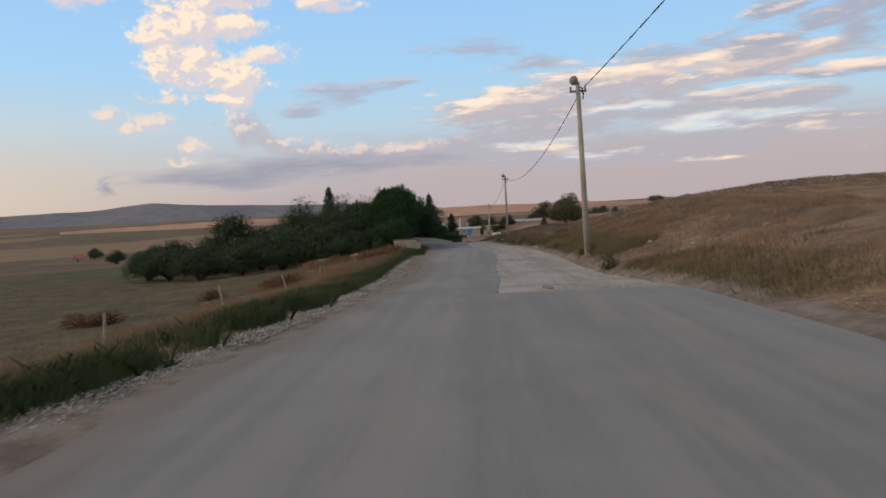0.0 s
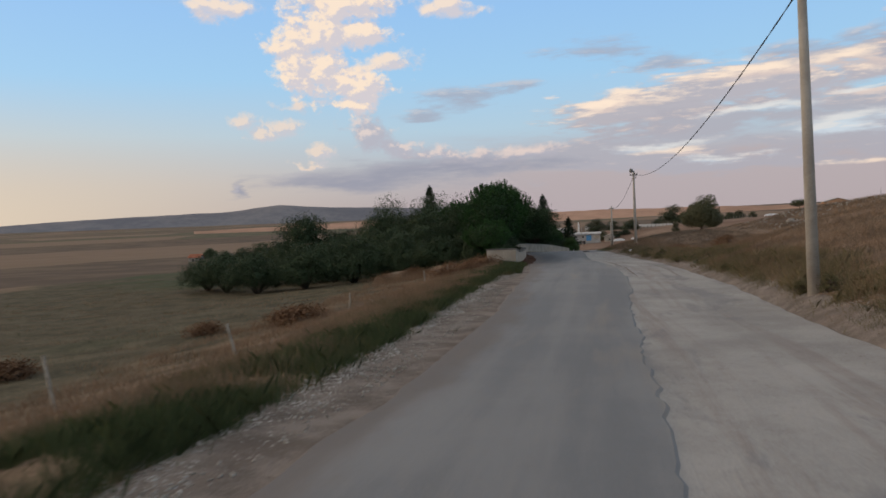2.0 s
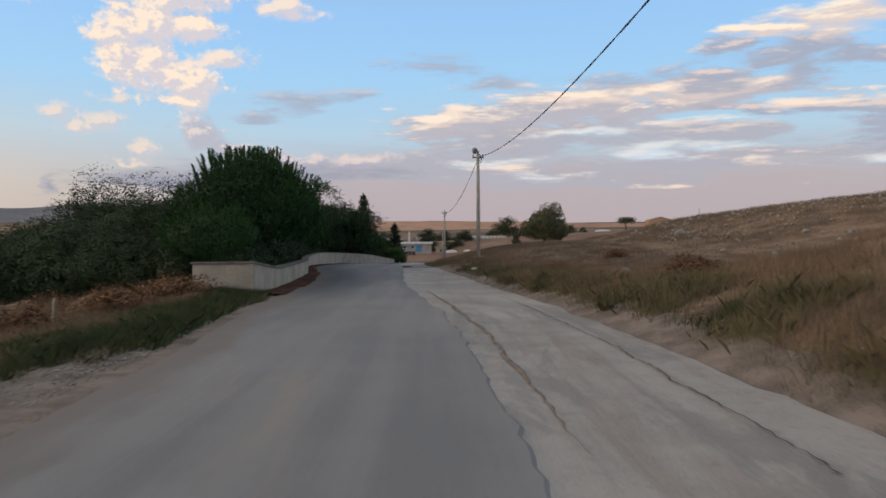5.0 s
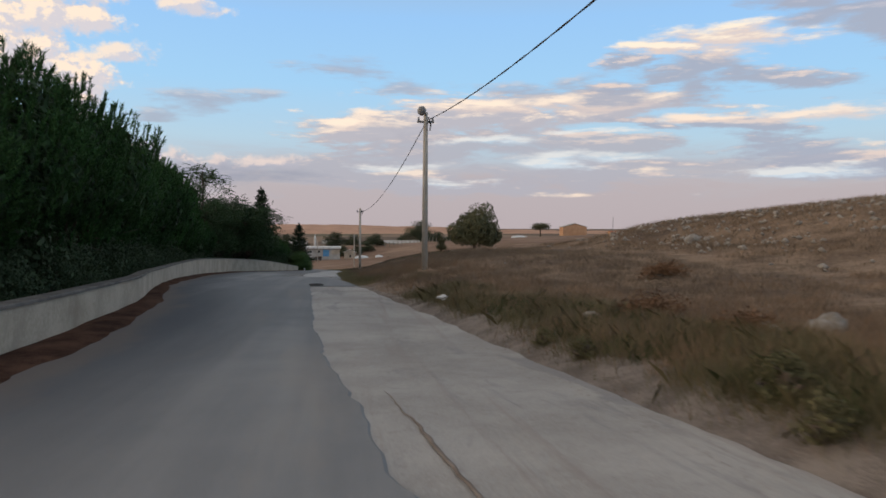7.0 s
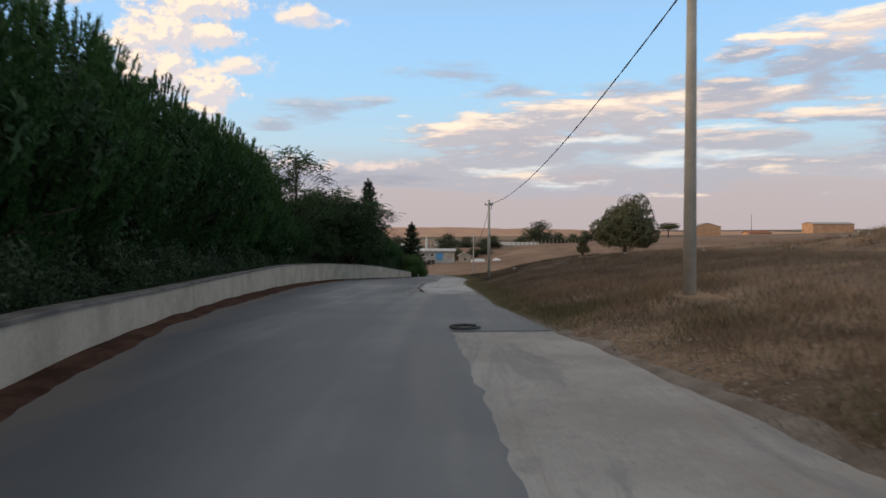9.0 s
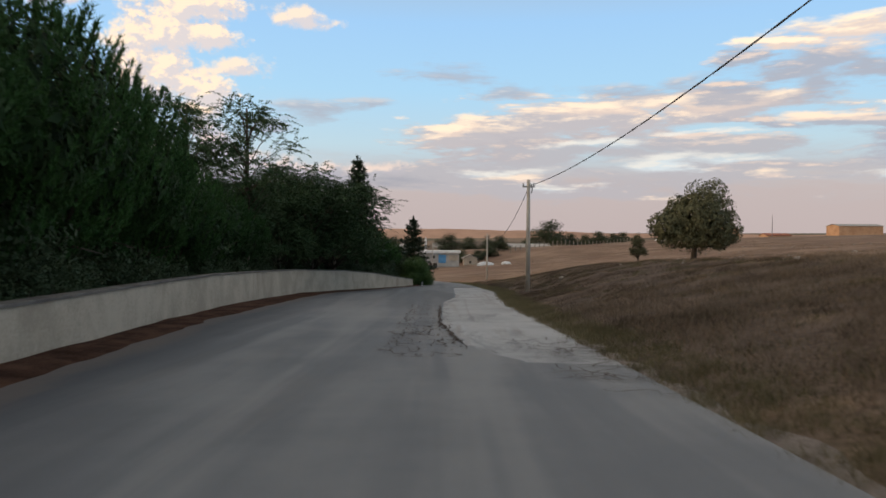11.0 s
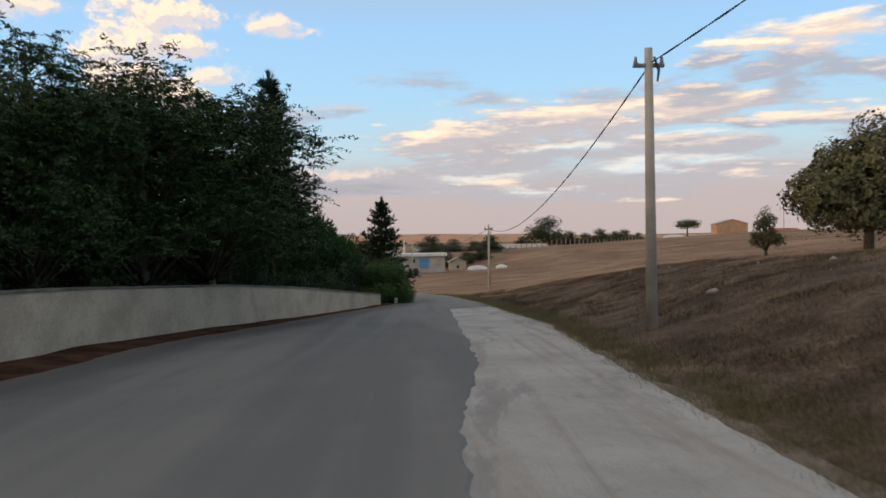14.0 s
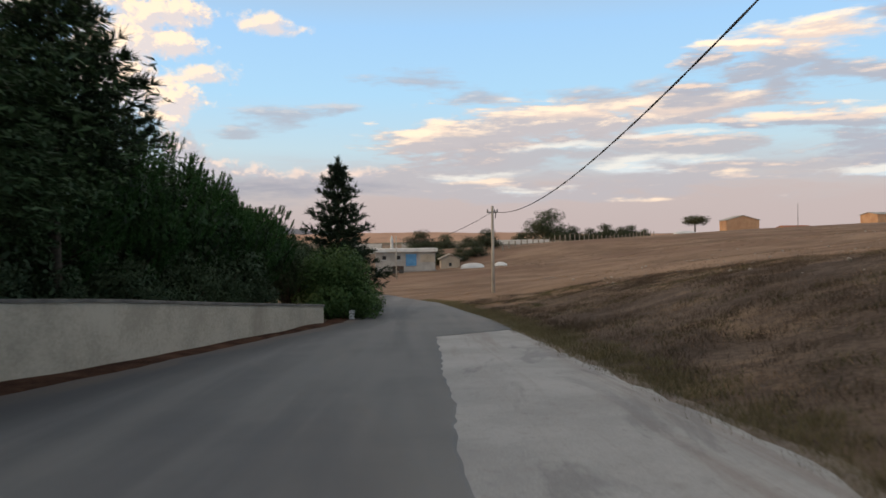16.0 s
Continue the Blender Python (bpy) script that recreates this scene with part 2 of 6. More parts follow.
def mottled(dark, light, scale, grain=60.0, stain=None):
    def build(n, p):
        big, small = n.noise(p, scale, 5, 0.6), n.noise(p, grain, 3, 0.7)
        c = n.mix(n.step(n.math("MULTIPLY_ADD", n.math("SUBTRACT", small, 0.5), 0.6, big), 0.3, 0.7), dark, light)
        if stain:
            c = n.mix(n.math("MULTIPLY", n.step(n.noise(p, scale * 0.31, 4, 0.6, 1.0), 0.55, 0.72), 0.6), c, stain)
        return c, n.math("MULTIPLY_ADD", small, 0.6, big)
    return build


def leaf_mat(name, dark, light, rough=0.6):
    def build(n, p):
        g = n.node("ShaderNodeNewGeometry").outputs["Random Per Island"]
        o = n.node("ShaderNodeObjectInfo").outputs["Random"]
        f = n.math("MULTIPLY_ADD", n.noise(p, 0.7, 3), 0.8, n.math("MULTIPLY_ADD", o, 0.3, n.math("MULTIPLY_ADD", g, 0.6, -0.45)), clamp=True)
        return n.mix(f, dark, light), None
    return material(name, build, rough, 0, 0.15)


def asphalt_build(n, p):
    lane = n.scaled(p, 1.0, 0.035, 1.0)
    streak, big, grain = n.noise(lane, 1.6, 4, 0.6), n.noise(p, 0.35, 5, 0.6), n.noise(p, 90.0, 2, 0.7)
    c = n.mix(n.step(n.math("MULTIPLY_ADD", n.math("SUBTRACT", big, 0.5), 0.7, streak), 0.33, 0.68), (0.20, 0.205, 0.215), (0.258, 0.258, 0.262))
    c = n.mix(n.math("MULTIPLY", n.step(grain, 0.42, 0.72), 0.35), c, (0.34, 0.33, 0.32))
    dust = n.step(n.noise(n.scaled(p, 0.8, 0.12, 1, 4), 1.0, 5, 0.6, 0.5), 0.54, 0.70)
    c = n.mix(n.math("MULTIPLY", dust, 0.4), c, (0.36, 0.31, 0.26))
    # a bluer, darker coat of asphalt from the wall on
    place = n.node("ShaderNodeSeparateXYZ")
    n.link(p, place.inputs[0])
    tracks = n.noise(n.scaled(p, 0.75, 0.02, 1.0, 8), 1.0, 3, 0.55, 0.6)
    coat = n.mix(n.step(n.math("MULTIPLY_ADD", n.math("SUBTRACT", big, 0.5), 0.35, tracks), 0.36, 0.64), (0.165, 0.174, 0.190), (0.295, 0.297, 0.300))
    c = n.mix(n.math("MULTIPLY", n.step(place.outputs[1], 48.0, 66.0), 0.62), c, coat)
    # darker bluish coat by the wall, with the trees' shade mixed into its colour
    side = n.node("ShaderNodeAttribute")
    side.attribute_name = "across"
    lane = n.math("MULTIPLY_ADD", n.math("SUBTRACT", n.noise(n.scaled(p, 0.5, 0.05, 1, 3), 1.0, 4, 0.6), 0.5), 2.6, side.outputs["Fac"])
    shaded_coat = n.math("MAXIMUM", n.math("MULTIPLY", n.step(lane, 2.7, 0.5), n.step(place.outputs[1], 44.0, 62.0)), n.math("MULTIPLY", n.step(n.math("MULTIPLY_ADD", n.math("SUBTRACT", big, 0.5), 8.0, place.outputs[1]), 107.0, 117.0), 0.40))
    c = n.mix(n.math("MULTIPLY", shaded_coat, 0.85), c, (0.085, 0.090, 0.100))
    # soil dragged from the foot of the wall
    rim = n.math("MULTIPLY_ADD", n.math("SUBTRACT", n.noise(n.scaled(p, 1.3, 0.4, 1, 6), 1.0, 5, 0.6), 0.5), 1.6, side.outputs["Fac"])
    return n.mix(n.math("MULTIPLY", n.step(rim, 0.85, 0.1), 0.6), c, (0.185, 0.15, 0.128)), n.math("MULTIPLY_ADD", grain, 0.5, big)


def concrete_build(n, p, dark=(0.30, 0.284, 0.268), light=(0.43, 0.41, 0.39)):
    big, grain = n.noise(p, 0.5, 6, 0.65), n.noise(p, 40.0, 4, 0.7)
    rut = n.noise(n.scaled(p, 1.5, 0.06, 1, 2), 1.0, 5, 0.65, 0.8)
    c = n.mix(n.step(n.math("MULTIPLY_ADD", n.math("SUBTRACT", grain, 0.5), 0.7, big), 0.3, 0.7), dark, light)
    c = n.mix(n.math("MULTIPLY", n.step(rut, 0.50, 0.68), 0.5), c, (0.25, 0.205, 0.18))
    # grey islands of old tar, worn through to pale stone chips
    tar = n.noise(n.scaled(p, 0.9, 0.2, 1, 9), 1.0, 7, 0.68, 0.6)
    c = n.mix(n.math("MULTIPLY", n.step(tar, 0.52, 0.62), 0.55), c, (0.215, 0.215, 0.222))
    chips = n.voronoi(p, 34.0)
    c = n.mix(n.math("MULTIPLY", n.step(chips, 0.32, 0.12), 0.30), c, (0.56, 0.52, 0.48))
    c = n.mix(n.math("MULTIPLY", n.step(n.noise(p, 7.0, 5, 0.7), 0.56, 0.68), 0.30), c, (0.21, 0.185, 0.168))
    return c, n.math("MULTIPLY_ADD", grain, 0.4, n.math("ADD", big, rut))


def ground_build(n, p):
    """Dry pasture: reddish stubble, grey-green pasture to the west, and ploughed fields of many colours far off."""
    sx = n.node("ShaderNodeSeparateXYZ")
    n.link(p, sx.inputs[0])
    big, mid, grain = n.noise(p, 0.05, 4, 0.6), n.noise(p, 0.6, 6, 0.65), n.noise(p, 9.0, 5, 0.7)
    t = n.math("MULTIPLY_ADD", n.math("SUBTRACT", grain, 0.5), 0.9, mid)
    dry = n.mix(n.step(t, 0.28, 0.72), (0.15, 0.106, 0.075), (0.34, 0.245, 0.172))
    soil = n.mix(n.step(t, 0.3, 0.7), (0.074, 0.057, 0.047), (0.17, 0.13, 0.104))
    dry = n.mix(n.math("MULTIPLY", n.step(n.noise(p, 0.13, 5, 0.6, 0.5), 0.50, 0.62), 0.7), dry, soil)
    bare = n.math("MULTIPLY", n.step(n.math("MULTIPLY_ADD", n.math("SUBTRACT", mid, 0.5), 14.0, sx.outputs[1]), 84.0, 96.0), n.step(n.math("MULTIPLY_ADD", n.math("SUBTRACT", mid, 0.5), 6.0, sx.outputs[0]), 11.5, 8.0))
    bare = n.math("MULTIPLY", bare, n.step(sx.outputs[1], 160.0, 145.0))
    dry = n.mix(n.math("MULTIPLY", bare, n.step(n.noise(p, 0.4, 5, 0.65, 0.4), 0.26, 0.46)), dry, soil)
    open_land = n.math("MULTIPLY", n.step(n.math("MULTIPLY_ADD", n.math("SUBTRACT", mid, 0.5), 5.0, sx.outputs[0]), 8.0, 12.5), n.step(sx.outputs[1], 96.0, 118.0))
    open_land = n.math("MAXIMUM", open_land, n.step(sx.outputs[1], 152.0, 172.0))
    tan = n.mix(n.step(n.math("MULTIPLY_ADD", n.math("SUBTRACT", grain, 0.5), 0.5, n.noise(n.scaled(p, 0.11, 0.17, 0.1), 1.0, 6, 0.62)), 0.32, 0.68), (0.185, 0.126, 0.094), (0.335, 0.238, 0.174))
    tan = n.mix(n.math("MULTIPLY", n.step(n.noise(n.scaled(p, 0.035, 0.06, 0.1, 4), 1.0, 5, 0.6, 0.5), 0.45, 0.62), 0.6), tan, (0.21, 0.132, 0.10))
    dry = n.mix(open_land, dry, tan)
    green = n.mix(n.step(t, 0.3, 0.7), (0.078, 0.072, 0.05), (0.165, 0.142, 0.098))
    green = n.mix(n.math("MULTIPLY", n.step(n.noise(p, 0.03, 4), 0.5, 0.62), 0.75), green, (0.082, 0.108, 0.06))
    west = n.step(n.math("MULTIPLY_ADD", n.math("SUBTRACT", mid, 0.5), 6.0, sx.outputs[0]), -6.0, -14.0)
    near = n.mix(west, dry, green)
    cell = n.voronoi(n.scaled(p, 0.006, 0.0035, 0.0), 1.0, "F1", 1)
    hue = n.node("ShaderNodeSeparateColor")
    n.link(cell, hue.inputs[0])
    field = n.mix(n.step(hue.outputs[0], 0.35, 0.65), (0.135, 0.105, 0.082), (0.25, 0.182, 0.13))
    field = n.mix(n.step(hue.outputs[1], 0.62, 0.8), field, (0.12, 0.12, 0.08))
    field = n.mix(n.math("MULTIPLY", n.step(big, 0.4, 0.6), 0.35), field, (0.30, 0.22, 0.16))
    far = n.math("MAXIMUM", n.step(sx.outputs[1], 330.0, 420.0), n.step(n.math("MULTIPLY_ADD", n.math("SUBTRACT", big, 0.5), 40.0, sx.outputs[0]), -66.0, -74.0))
    return n.mix(far, near, field), n.math("MULTIPLY_ADD", grain, 0.4, mid)


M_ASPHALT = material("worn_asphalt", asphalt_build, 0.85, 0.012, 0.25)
M_CONCRETE = material("pale_concrete", concrete_build, 0.92, 0.02)
M_SLAB = material("grey_concrete", lambda n, p: concrete_build(n, p, (0.345, 0.345, 0.348), (0.465, 0.465, 0.468)), 0.9, 0.012)
M_GROUND = material("dry_pasture", ground_build, 0.95, 0.10, 0.05)
M_GRAVEL = material("gravel", mottled((0.15, 0.124, 0.106), (0.30, 0.255, 0.222), 1.7, 30.0, (0.19, 0.148, 0.12)), 0.95, 0.05)
M_SOIL = material("red_brown_soil", mottled((0.04, 0.021, 0.015), (0.115, 0.062, 0.043), 1.5, 22.0), 0.95, 0.06, 0.05)
M_PLASTER = material("aged_plaster", mottled((0.385, 0.33, 0.265), (0.54, 0.47, 0.382), 0.8, 14.0, (0.29, 0.235, 0.18)), 0.9, 0.01)
M_COPING = material("dark_coping", mottled((0.11, 0.10, 0.095), (0.22, 0.20, 0.18), 1.4, 30.0), 0.9, 0.01)
M_POLE = material("pole_concrete", mottled((0.34, 0.31, 0.27), (0.47, 0.44, 0.39), 1.2, 35.0), 0.85, 0.006)
M_STEEL = material("galvanised_steel", mottled((0.16, 0.16, 0.165), (0.27, 0.27, 0.27), 3.0, 40.0), 0.55, 0.0, 0.4)
M_CABLE = material("black_cable", mottled((0.03, 0.03, 0.032), (0.06, 0.06, 0.062), 4.0), 0.6)
M_BARK = material("bark", mottled((0.06, 0.05, 0.04), (0.14, 0.11, 0.085), 3.0, 25.0), 0.95, 0.02)
M_WOOD = material("grey_post_wood", mottled((0.22, 0.19, 0.15), (0.40, 0.36, 0.30), 5.0, 40.0), 0.9, 0.01)
M_STONE = material("limestone", mottled((0.22, 0.20, 0.175), (0.44, 0.41, 0.365), 3.0, 30.0), 0.9, 0.03)
M_SHINGLE = material("pale_shingle", mottled((0.34, 0.32, 0.295), (0.58, 0.55, 0.51), 6.0, 40.0), 0.9)
M_RUBBER = material("old_rubber", mottled((0.05, 0.05, 0.05), (0.10, 0.10, 0.10), 6.0), 0.85)
M_RUT = material("rut_earth", mottled((0.165, 0.132, 0.11), (0.28, 0.235, 0.205), 3.0, 30.0), 0.95, 0.02)
M_EARTH = material("dumped_earth", mottled((0.16, 0.115, 0.082), (0.33, 0.25, 0.18), 2.0, 18.0), 0.95, 0.05)
M_CRACK = material("crack_earth", mottled((0.05, 0.035, 0.03), (0.11, 0.085, 0.07), 5.0), 0.95)
M_WHITE = material("white_paint", mottled((0.62, 0.62, 0.62), (0.80, 0.80, 0.79), 1.0, 12.0), 0.7)
M_BLOCK = material("grey_render", mottled((0.36, 0.34, 0.32), (0.50, 0.48, 0.45), 0.8, 10.0), 0.9)
M_BLUE = material("blue_paint", mottled((0.09, 0.26, 0.50), (0.15, 0.36, 0.60), 1.2, 10.0), 0.6)
M_OCHRE = material("ochre_render", mottled((0.50, 0.285, 0.165), (0.63, 0.39, 0.24), 0.5, 6.0), 0.9)
M_ROOF = material("red_roof_tile", mottled((0.28, 0.10, 0.06), (0.42, 0.18, 0.11), 0.9, 8.0), 0.85)
M_DARK = material("dark_opening", mottled((0.02, 0.02, 0.022), (0.05, 0.05, 0.05), 2.0), 0.5)
# the blue-grey haze of distance is put into the hills' base colour
M_HAZY_HILL = material("hazy_far_hill", mottled((0.20, 0.205, 0.235), (0.28, 0.275, 0.29), 0.004, 0.03), 1.0, 0, 0.0)
# stubble tone with the orange of low sunlight painted in
M_SUNLIT_RIDGE = material("sunlit_stubble_ridge", mottled((0.42, 0.27, 0.20), (0.56, 0.36, 0.265), 0.006, 0.05, (0.34, 0.25, 0.18)), 1.0, 0, 0.0)
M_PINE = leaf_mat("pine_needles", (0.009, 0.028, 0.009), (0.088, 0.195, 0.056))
# inner needles: older and darker, with the crown's inner shade put into their colour
M_SHADED_NEEDLE = leaf_mat("shaded_old_needles", (0.010, 0.024, 0.010), (0.055, 0.112, 0.036))
M_THICKET = leaf_mat("thicket_leaves", (0.03, 0.05, 0.026), (0.088, 0.122, 0.06))
M_RUST = leaf_mat("rusty_dry_twigs", (0.13, 0.075, 0.045), (0.30, 0.175, 0.10), 0.9)
M_LEAF = leaf_mat("broad_leaves", (0.026, 0.052, 0.023), (0.092, 0.148, 0.062))
M_BUSH = leaf_mat("bright_bush_leaves", (0.035, 0.07, 0.022), (0.125, 0.205, 0.066))
M_OAK = leaf_mat("oak_leaves", (0.055, 0.063, 0.034), (0.16, 0.16, 0.09))
M_FARM = leaf_mat("farm_tree_leaves", (0.035, 0.046, 0.026), (0.10, 0.118, 0.066))
M_SPRUCE = leaf_mat("spruce_needles", (0.016, 0.031, 0.018), (0.056, 0.082, 0.047))
M_GRASS = leaf_mat("green_grass", (0.03, 0.044, 0.02), (0.108, 0.138, 0.058), 0.8)
M_OLIVE = leaf_mat("half_dry_grass", (0.06, 0.062, 0.03), (0.22, 0.195, 0.105), 0.85)
M_SCRUB = leaf_mat("dark_scrub", (0.06, 0.047, 0.037), (0.20, 0.152, 0.112), 0.9)
M_VERGE = leaf_mat("yellowish_verge_grass", (0.10, 0.094, 0.05), (0.29, 0.25, 0.145), 0.9)
M_STRAW = leaf_mat("dry_grass", (0.175, 0.116, 0.075), (0.43, 0.295, 0.19), 0.9)
M_WEED = leaf_mat("brown_weed", (0.105, 0.083, 0.064), (0.31, 0.24, 0.175), 0.9)

# ---- the plan: edges of the road by distance y along it ----


def between(at, ks, vs):
    """The value at a place along a short table, straight from entry to entry."""
    if at <= ks[0]:
        return vs[0]
    for i in range(1, len(ks)):
        if at < ks[i]:
            return vs[i - 1] + (vs[i] - vs[i - 1]) * (at - ks[i - 1]) / (ks[i] - ks[i - 1])
    return vs[-1]


def table(*pairs):
    ys, xs = [a for a, _ in pairs], [b for _, b in pairs]
    return lambda y: between(y, ys, xs)


grade = table((-300, 1.2), (-10, 0.0), (6, -0.08), (14, -0.18), (22, -0.60), (30, -0.82), (46, -1.03), (54, -1.20), (62, -1.46), (78, -1.69), (86, -1.95), (102, -2.62), (126, -3.63), (150, -4.72), (170, -5.62), (190, -6.3), (215, -6.7), (300, -7.5))
left_edge = table((-300, -3.9), (6, -4.0), (10.5, -3.4), (14, -3.0), (19, -3.4), (34, -3.9), (43, -4.1), (55, -4.6), (58, -4.8), (65, -5.05), (72, -5.5), (80, -6.9), (86, -7.75), (95, -9.0), (105, -10.1), (112, -10.6), (120, -10.8), (126, -10.55), (132, -9.3),
                  (137, -7.6), (142, -6.4), (149, -4.9), (157, -4.6), (165, -5.2), (180, -9.0), (200, -18.0), (230, -40.0), (300, -110.0), (5000, -110.0))
right_edge = table((-300, 4.1), (8, 4.05), (24, 3.75), (37, 3.9), (45, 3.5), (53, 3.1), (60, 2.6), (66, 2.1), (72, 1.5), (80, 0.65), (88, 0.15), (100, 0.2), (114, 0.05), (125, 0.55), (131, 1.0), (140, 0.75), (150, 0.5), (165, -0.6), (180, -4.0), (200, -13.0), (230, -34.0), (300, -104.0), (5000, -104.0))
tar_left = table((-300, -3.2), (4, -3.05), (7.6, -3.0), (10, -2.6), (13.6, -2.25), (22, -2.25), (30, -2.35), (38, -2.7), (46, -2.95), (52, -3.5), (60, -4.05), (66, -4.3), (72, -5.0), (77, -5.9), (81, -6.65), (88, -7.4), (105, -9.0), (118, -9.3), (127, -9.0), (135, -7.3), (141, -6.0), (149, -4.4))
tar_right = table((14.4, 0.30), (21, 0.55), (31, 0.68), (36, 0.95), (41, 1.02), (48, 0.82), (52, 0.5), (58, -0.05), (64, -0.6), (72, -0.92), (79.5, -1.2), (96.1, -1.25), (97, -1.72), (98.5, -2.1), (104.5, -2.6), (116.5, -2.5), (122, -1.85), (144, -1.5))


def tar_edge(y):
    """The ragged edge between asphalt and the old concrete; before, between and after its two slabs the asphalt fills the road."""
    full = right_edge(y)
    if y < 14.4 or 80.0 < y < 96.0 or y > 145.0:
        return full
    e = tar_right(y)
    if y > 143.0:
        e += (full - e) * (y - 143.0) / 2.0
    e += 0.11 * noise.noise((0, y * 0.4, 3)) + 0.07 * noise.noise((0, y * 1.9, 9)) + 0.055 * noise.noise((0, y * 5.0, 5))
    return min(e, full)


# cross-sections of the land: distance from the edge of the road, height over it
RIGHT = (
    (0, ((0, 0), (1, 0.12), (4, 0.45), (10, 0.9), (20, 0.9), (60, 0.8), (4000, -6))),
    (28, ((0, 0), (0.65, 0.36), (1.2, 0.5), (3, 1.0), (7, 1.75), (11, 1.7), (20, 1.25), (60, 1.1), (4000, -6))),
    (46, ((0, 0), (1, 0.3), (3, 1.0), (6, 2.0), (9, 2.5), (15, 2.2), (30, 1.7), (60, 1.7), (4000, -5))),
    (57, ((0, 0), (1, 0.3), (2, 0.5), (5, 0.45), (8, 0.6), (14, 1.2), (25, 2.0), (60, 2.6), (4000, -5))),
    (65, ((0, 0), (1, 0.33), (2, 0.5), (5, 0.35), (8, 0.45), (14, 0.85), (20, 1.5), (26, 2.5), (40, 3.2), (60, 3.2), (4000, -5))),
    (86, ((0, 0), (1, 0.25), (3, 0.75), (8, 1.4), (14, 1.6), (17, 1.95), (19, 2.8), (22, 3.6), (26, 4.2), (32, 4.7), (45, 5.3), (60, 5.2), (4000, -5))),
    (97, ((0, 0), (1, 0.22), (3, 0.7), (8, 1.6), (14, 1.95), (17, 2.7), (20, 3.6), (26, 4.3), (34, 4.7), (45, 5.2), (60, 5.2), (4000, -5))),
    (106, ((0, 0), (1, 0.2), (3, 0.7), (6, 1.3), (9, 1.9), (16, 2.3), (30, 3.0), (60, 4.2), (4000, -4))),
    (125, ((0, 0), (1, 0.1), (2.5, 0.5), (5, 1.35), (8, 1.95), (16, 2.35), (30, 3.0), (60, 4.5), (4000, -3))),
    (141, ((0, 0), (1, 0.1), (3, 0.5), (6, 1.4), (9, 2.0), (16, 2.4), (30, 3.2), (60, 4.8), (4000, -2))),
    (165, ((0, 0), (1, 0.05), (5, 0.5), (9, 1.2), (16, 2.2), (30, 3.6), (60, 5.2), (100, 6.2), (4000, 0))),
    (195, ((0, 0), (8, 0.2), (22, 1.1), (30, 2.0), (40, 3.1), (55, 4.9), (80, 6.0), (120, 7.2), (4000, 2))),
    (235, ((0, 0), (40, 1.0), (55, 2.6), (70, 4.5), (95, 6.2), (140, 8.0), (4000, 4))),
    (330, ((0, 0), (110, 1.6), (140, 4.4), (170, 6.4), (205, 7.4), (260, 9.0), (4000, 12))),
    (600, ((0, 0), (200, 3), (400, 6), (4000, 20))),
    (1500, ((0, 10), (4000, 30))), (4500, ((0, 30), (4000, 60))))
LEFT = (
    (0, ((0, 0), (1, 0.02), (3, -0.5), (6, -1.1), (10, -1.7), (20, -2.5), (40, -3.6), (120, -5.5), (500, -4), (1500, 14), (4000, 60))),
    (24, ((0, 0), (1, 0.0), (3, -0.35), (6, -0.9), (10, -1.5), (16, -2.0), (25, -2.4), (60, -3.4), (150, -5), (500, -3), (1500, 14), (4000, 60))),
    (52, ((0, 0), (1, -0.05), (4, -0.45), (6, -0.8), (10, -1.3), (20, -1.8), (60, -2.8), (150, -4), (500, -2), (1500, 14), (4000, 60))),
    (62, ((0, 0), (0.6, 0.25), (3, 0.0), (8, -0.8), (20, -1.7), (60, -2.6), (150, -3.6), (500, -1.5), (1500, 14), (4000, 60))),
    (148, ((0, 0), (0.6, 0.4), (4, 0.4), (20, -0.6), (60, -1), (200, -1), (500, 1), (1500, 16), (4000, 60))),
    (300, ((0, 0), (100, 0), (500, 4), (1500, 20), (4000, 60))),
    (1200, ((0, 6), (500, 12), (1500, 24), (4000, 60))), (4500, ((0, 40), (4000, 80))))


def unzipped(tables):
    return [y for y, _ in tables], [tuple(zip(*rows)) for _, rows in tables]


SECTIONS = {True: unzipped(RIGHT), False: unzipped(LEFT)}


def section(right, y, d):
    ys, rows = SECTIONS[right]
    k = 0
    while k < len(ys) - 2 and ys[k + 1] < y:
        k += 1
    f = min(max((y - ys[k]) / (ys[k + 1] - ys[k]), 0.0), 1.0)
    f = f * f * (3 - 2 * f)
    a, b = between(d, *rows[k]), between(d, *rows[k + 1])
    return a + (b - a) * f


def roughness(x, y, d):
    """Unevenness of the land, growing away from the road."""
    if abs(d) > 400:
        return 0.0
    k = min(d / 3.0, 1.0)
    r = k * (0.10 * noise.noise((x * 0.35, y * 0.35, 0)) + 0.05 * noise.noise((x * 1.1, y * 1.1, 4)))
    if d > 8:
        r += min((d - 8) / 20.0, 1.0) * 0.3 * noise.noise((x * 0.07, y * 0.07, 2))
    if 5 < d < 60 and x > 0 and y < 110:
        # heaps of dumped earth along the crest of the bank and over the mound
        k = min((d - 5) / 5.0, 1.0, (60 - d) / 12.0) * (1.0 if y < 56 else 0.45 if d > 14 else 0.0)
        r += k * (0.34 * abs(noise.noise((x * 0.42, y * 0.30, 6))) + 0.16 * noise.noise((x * 1.0, y * 0.8, 8)))
    return r


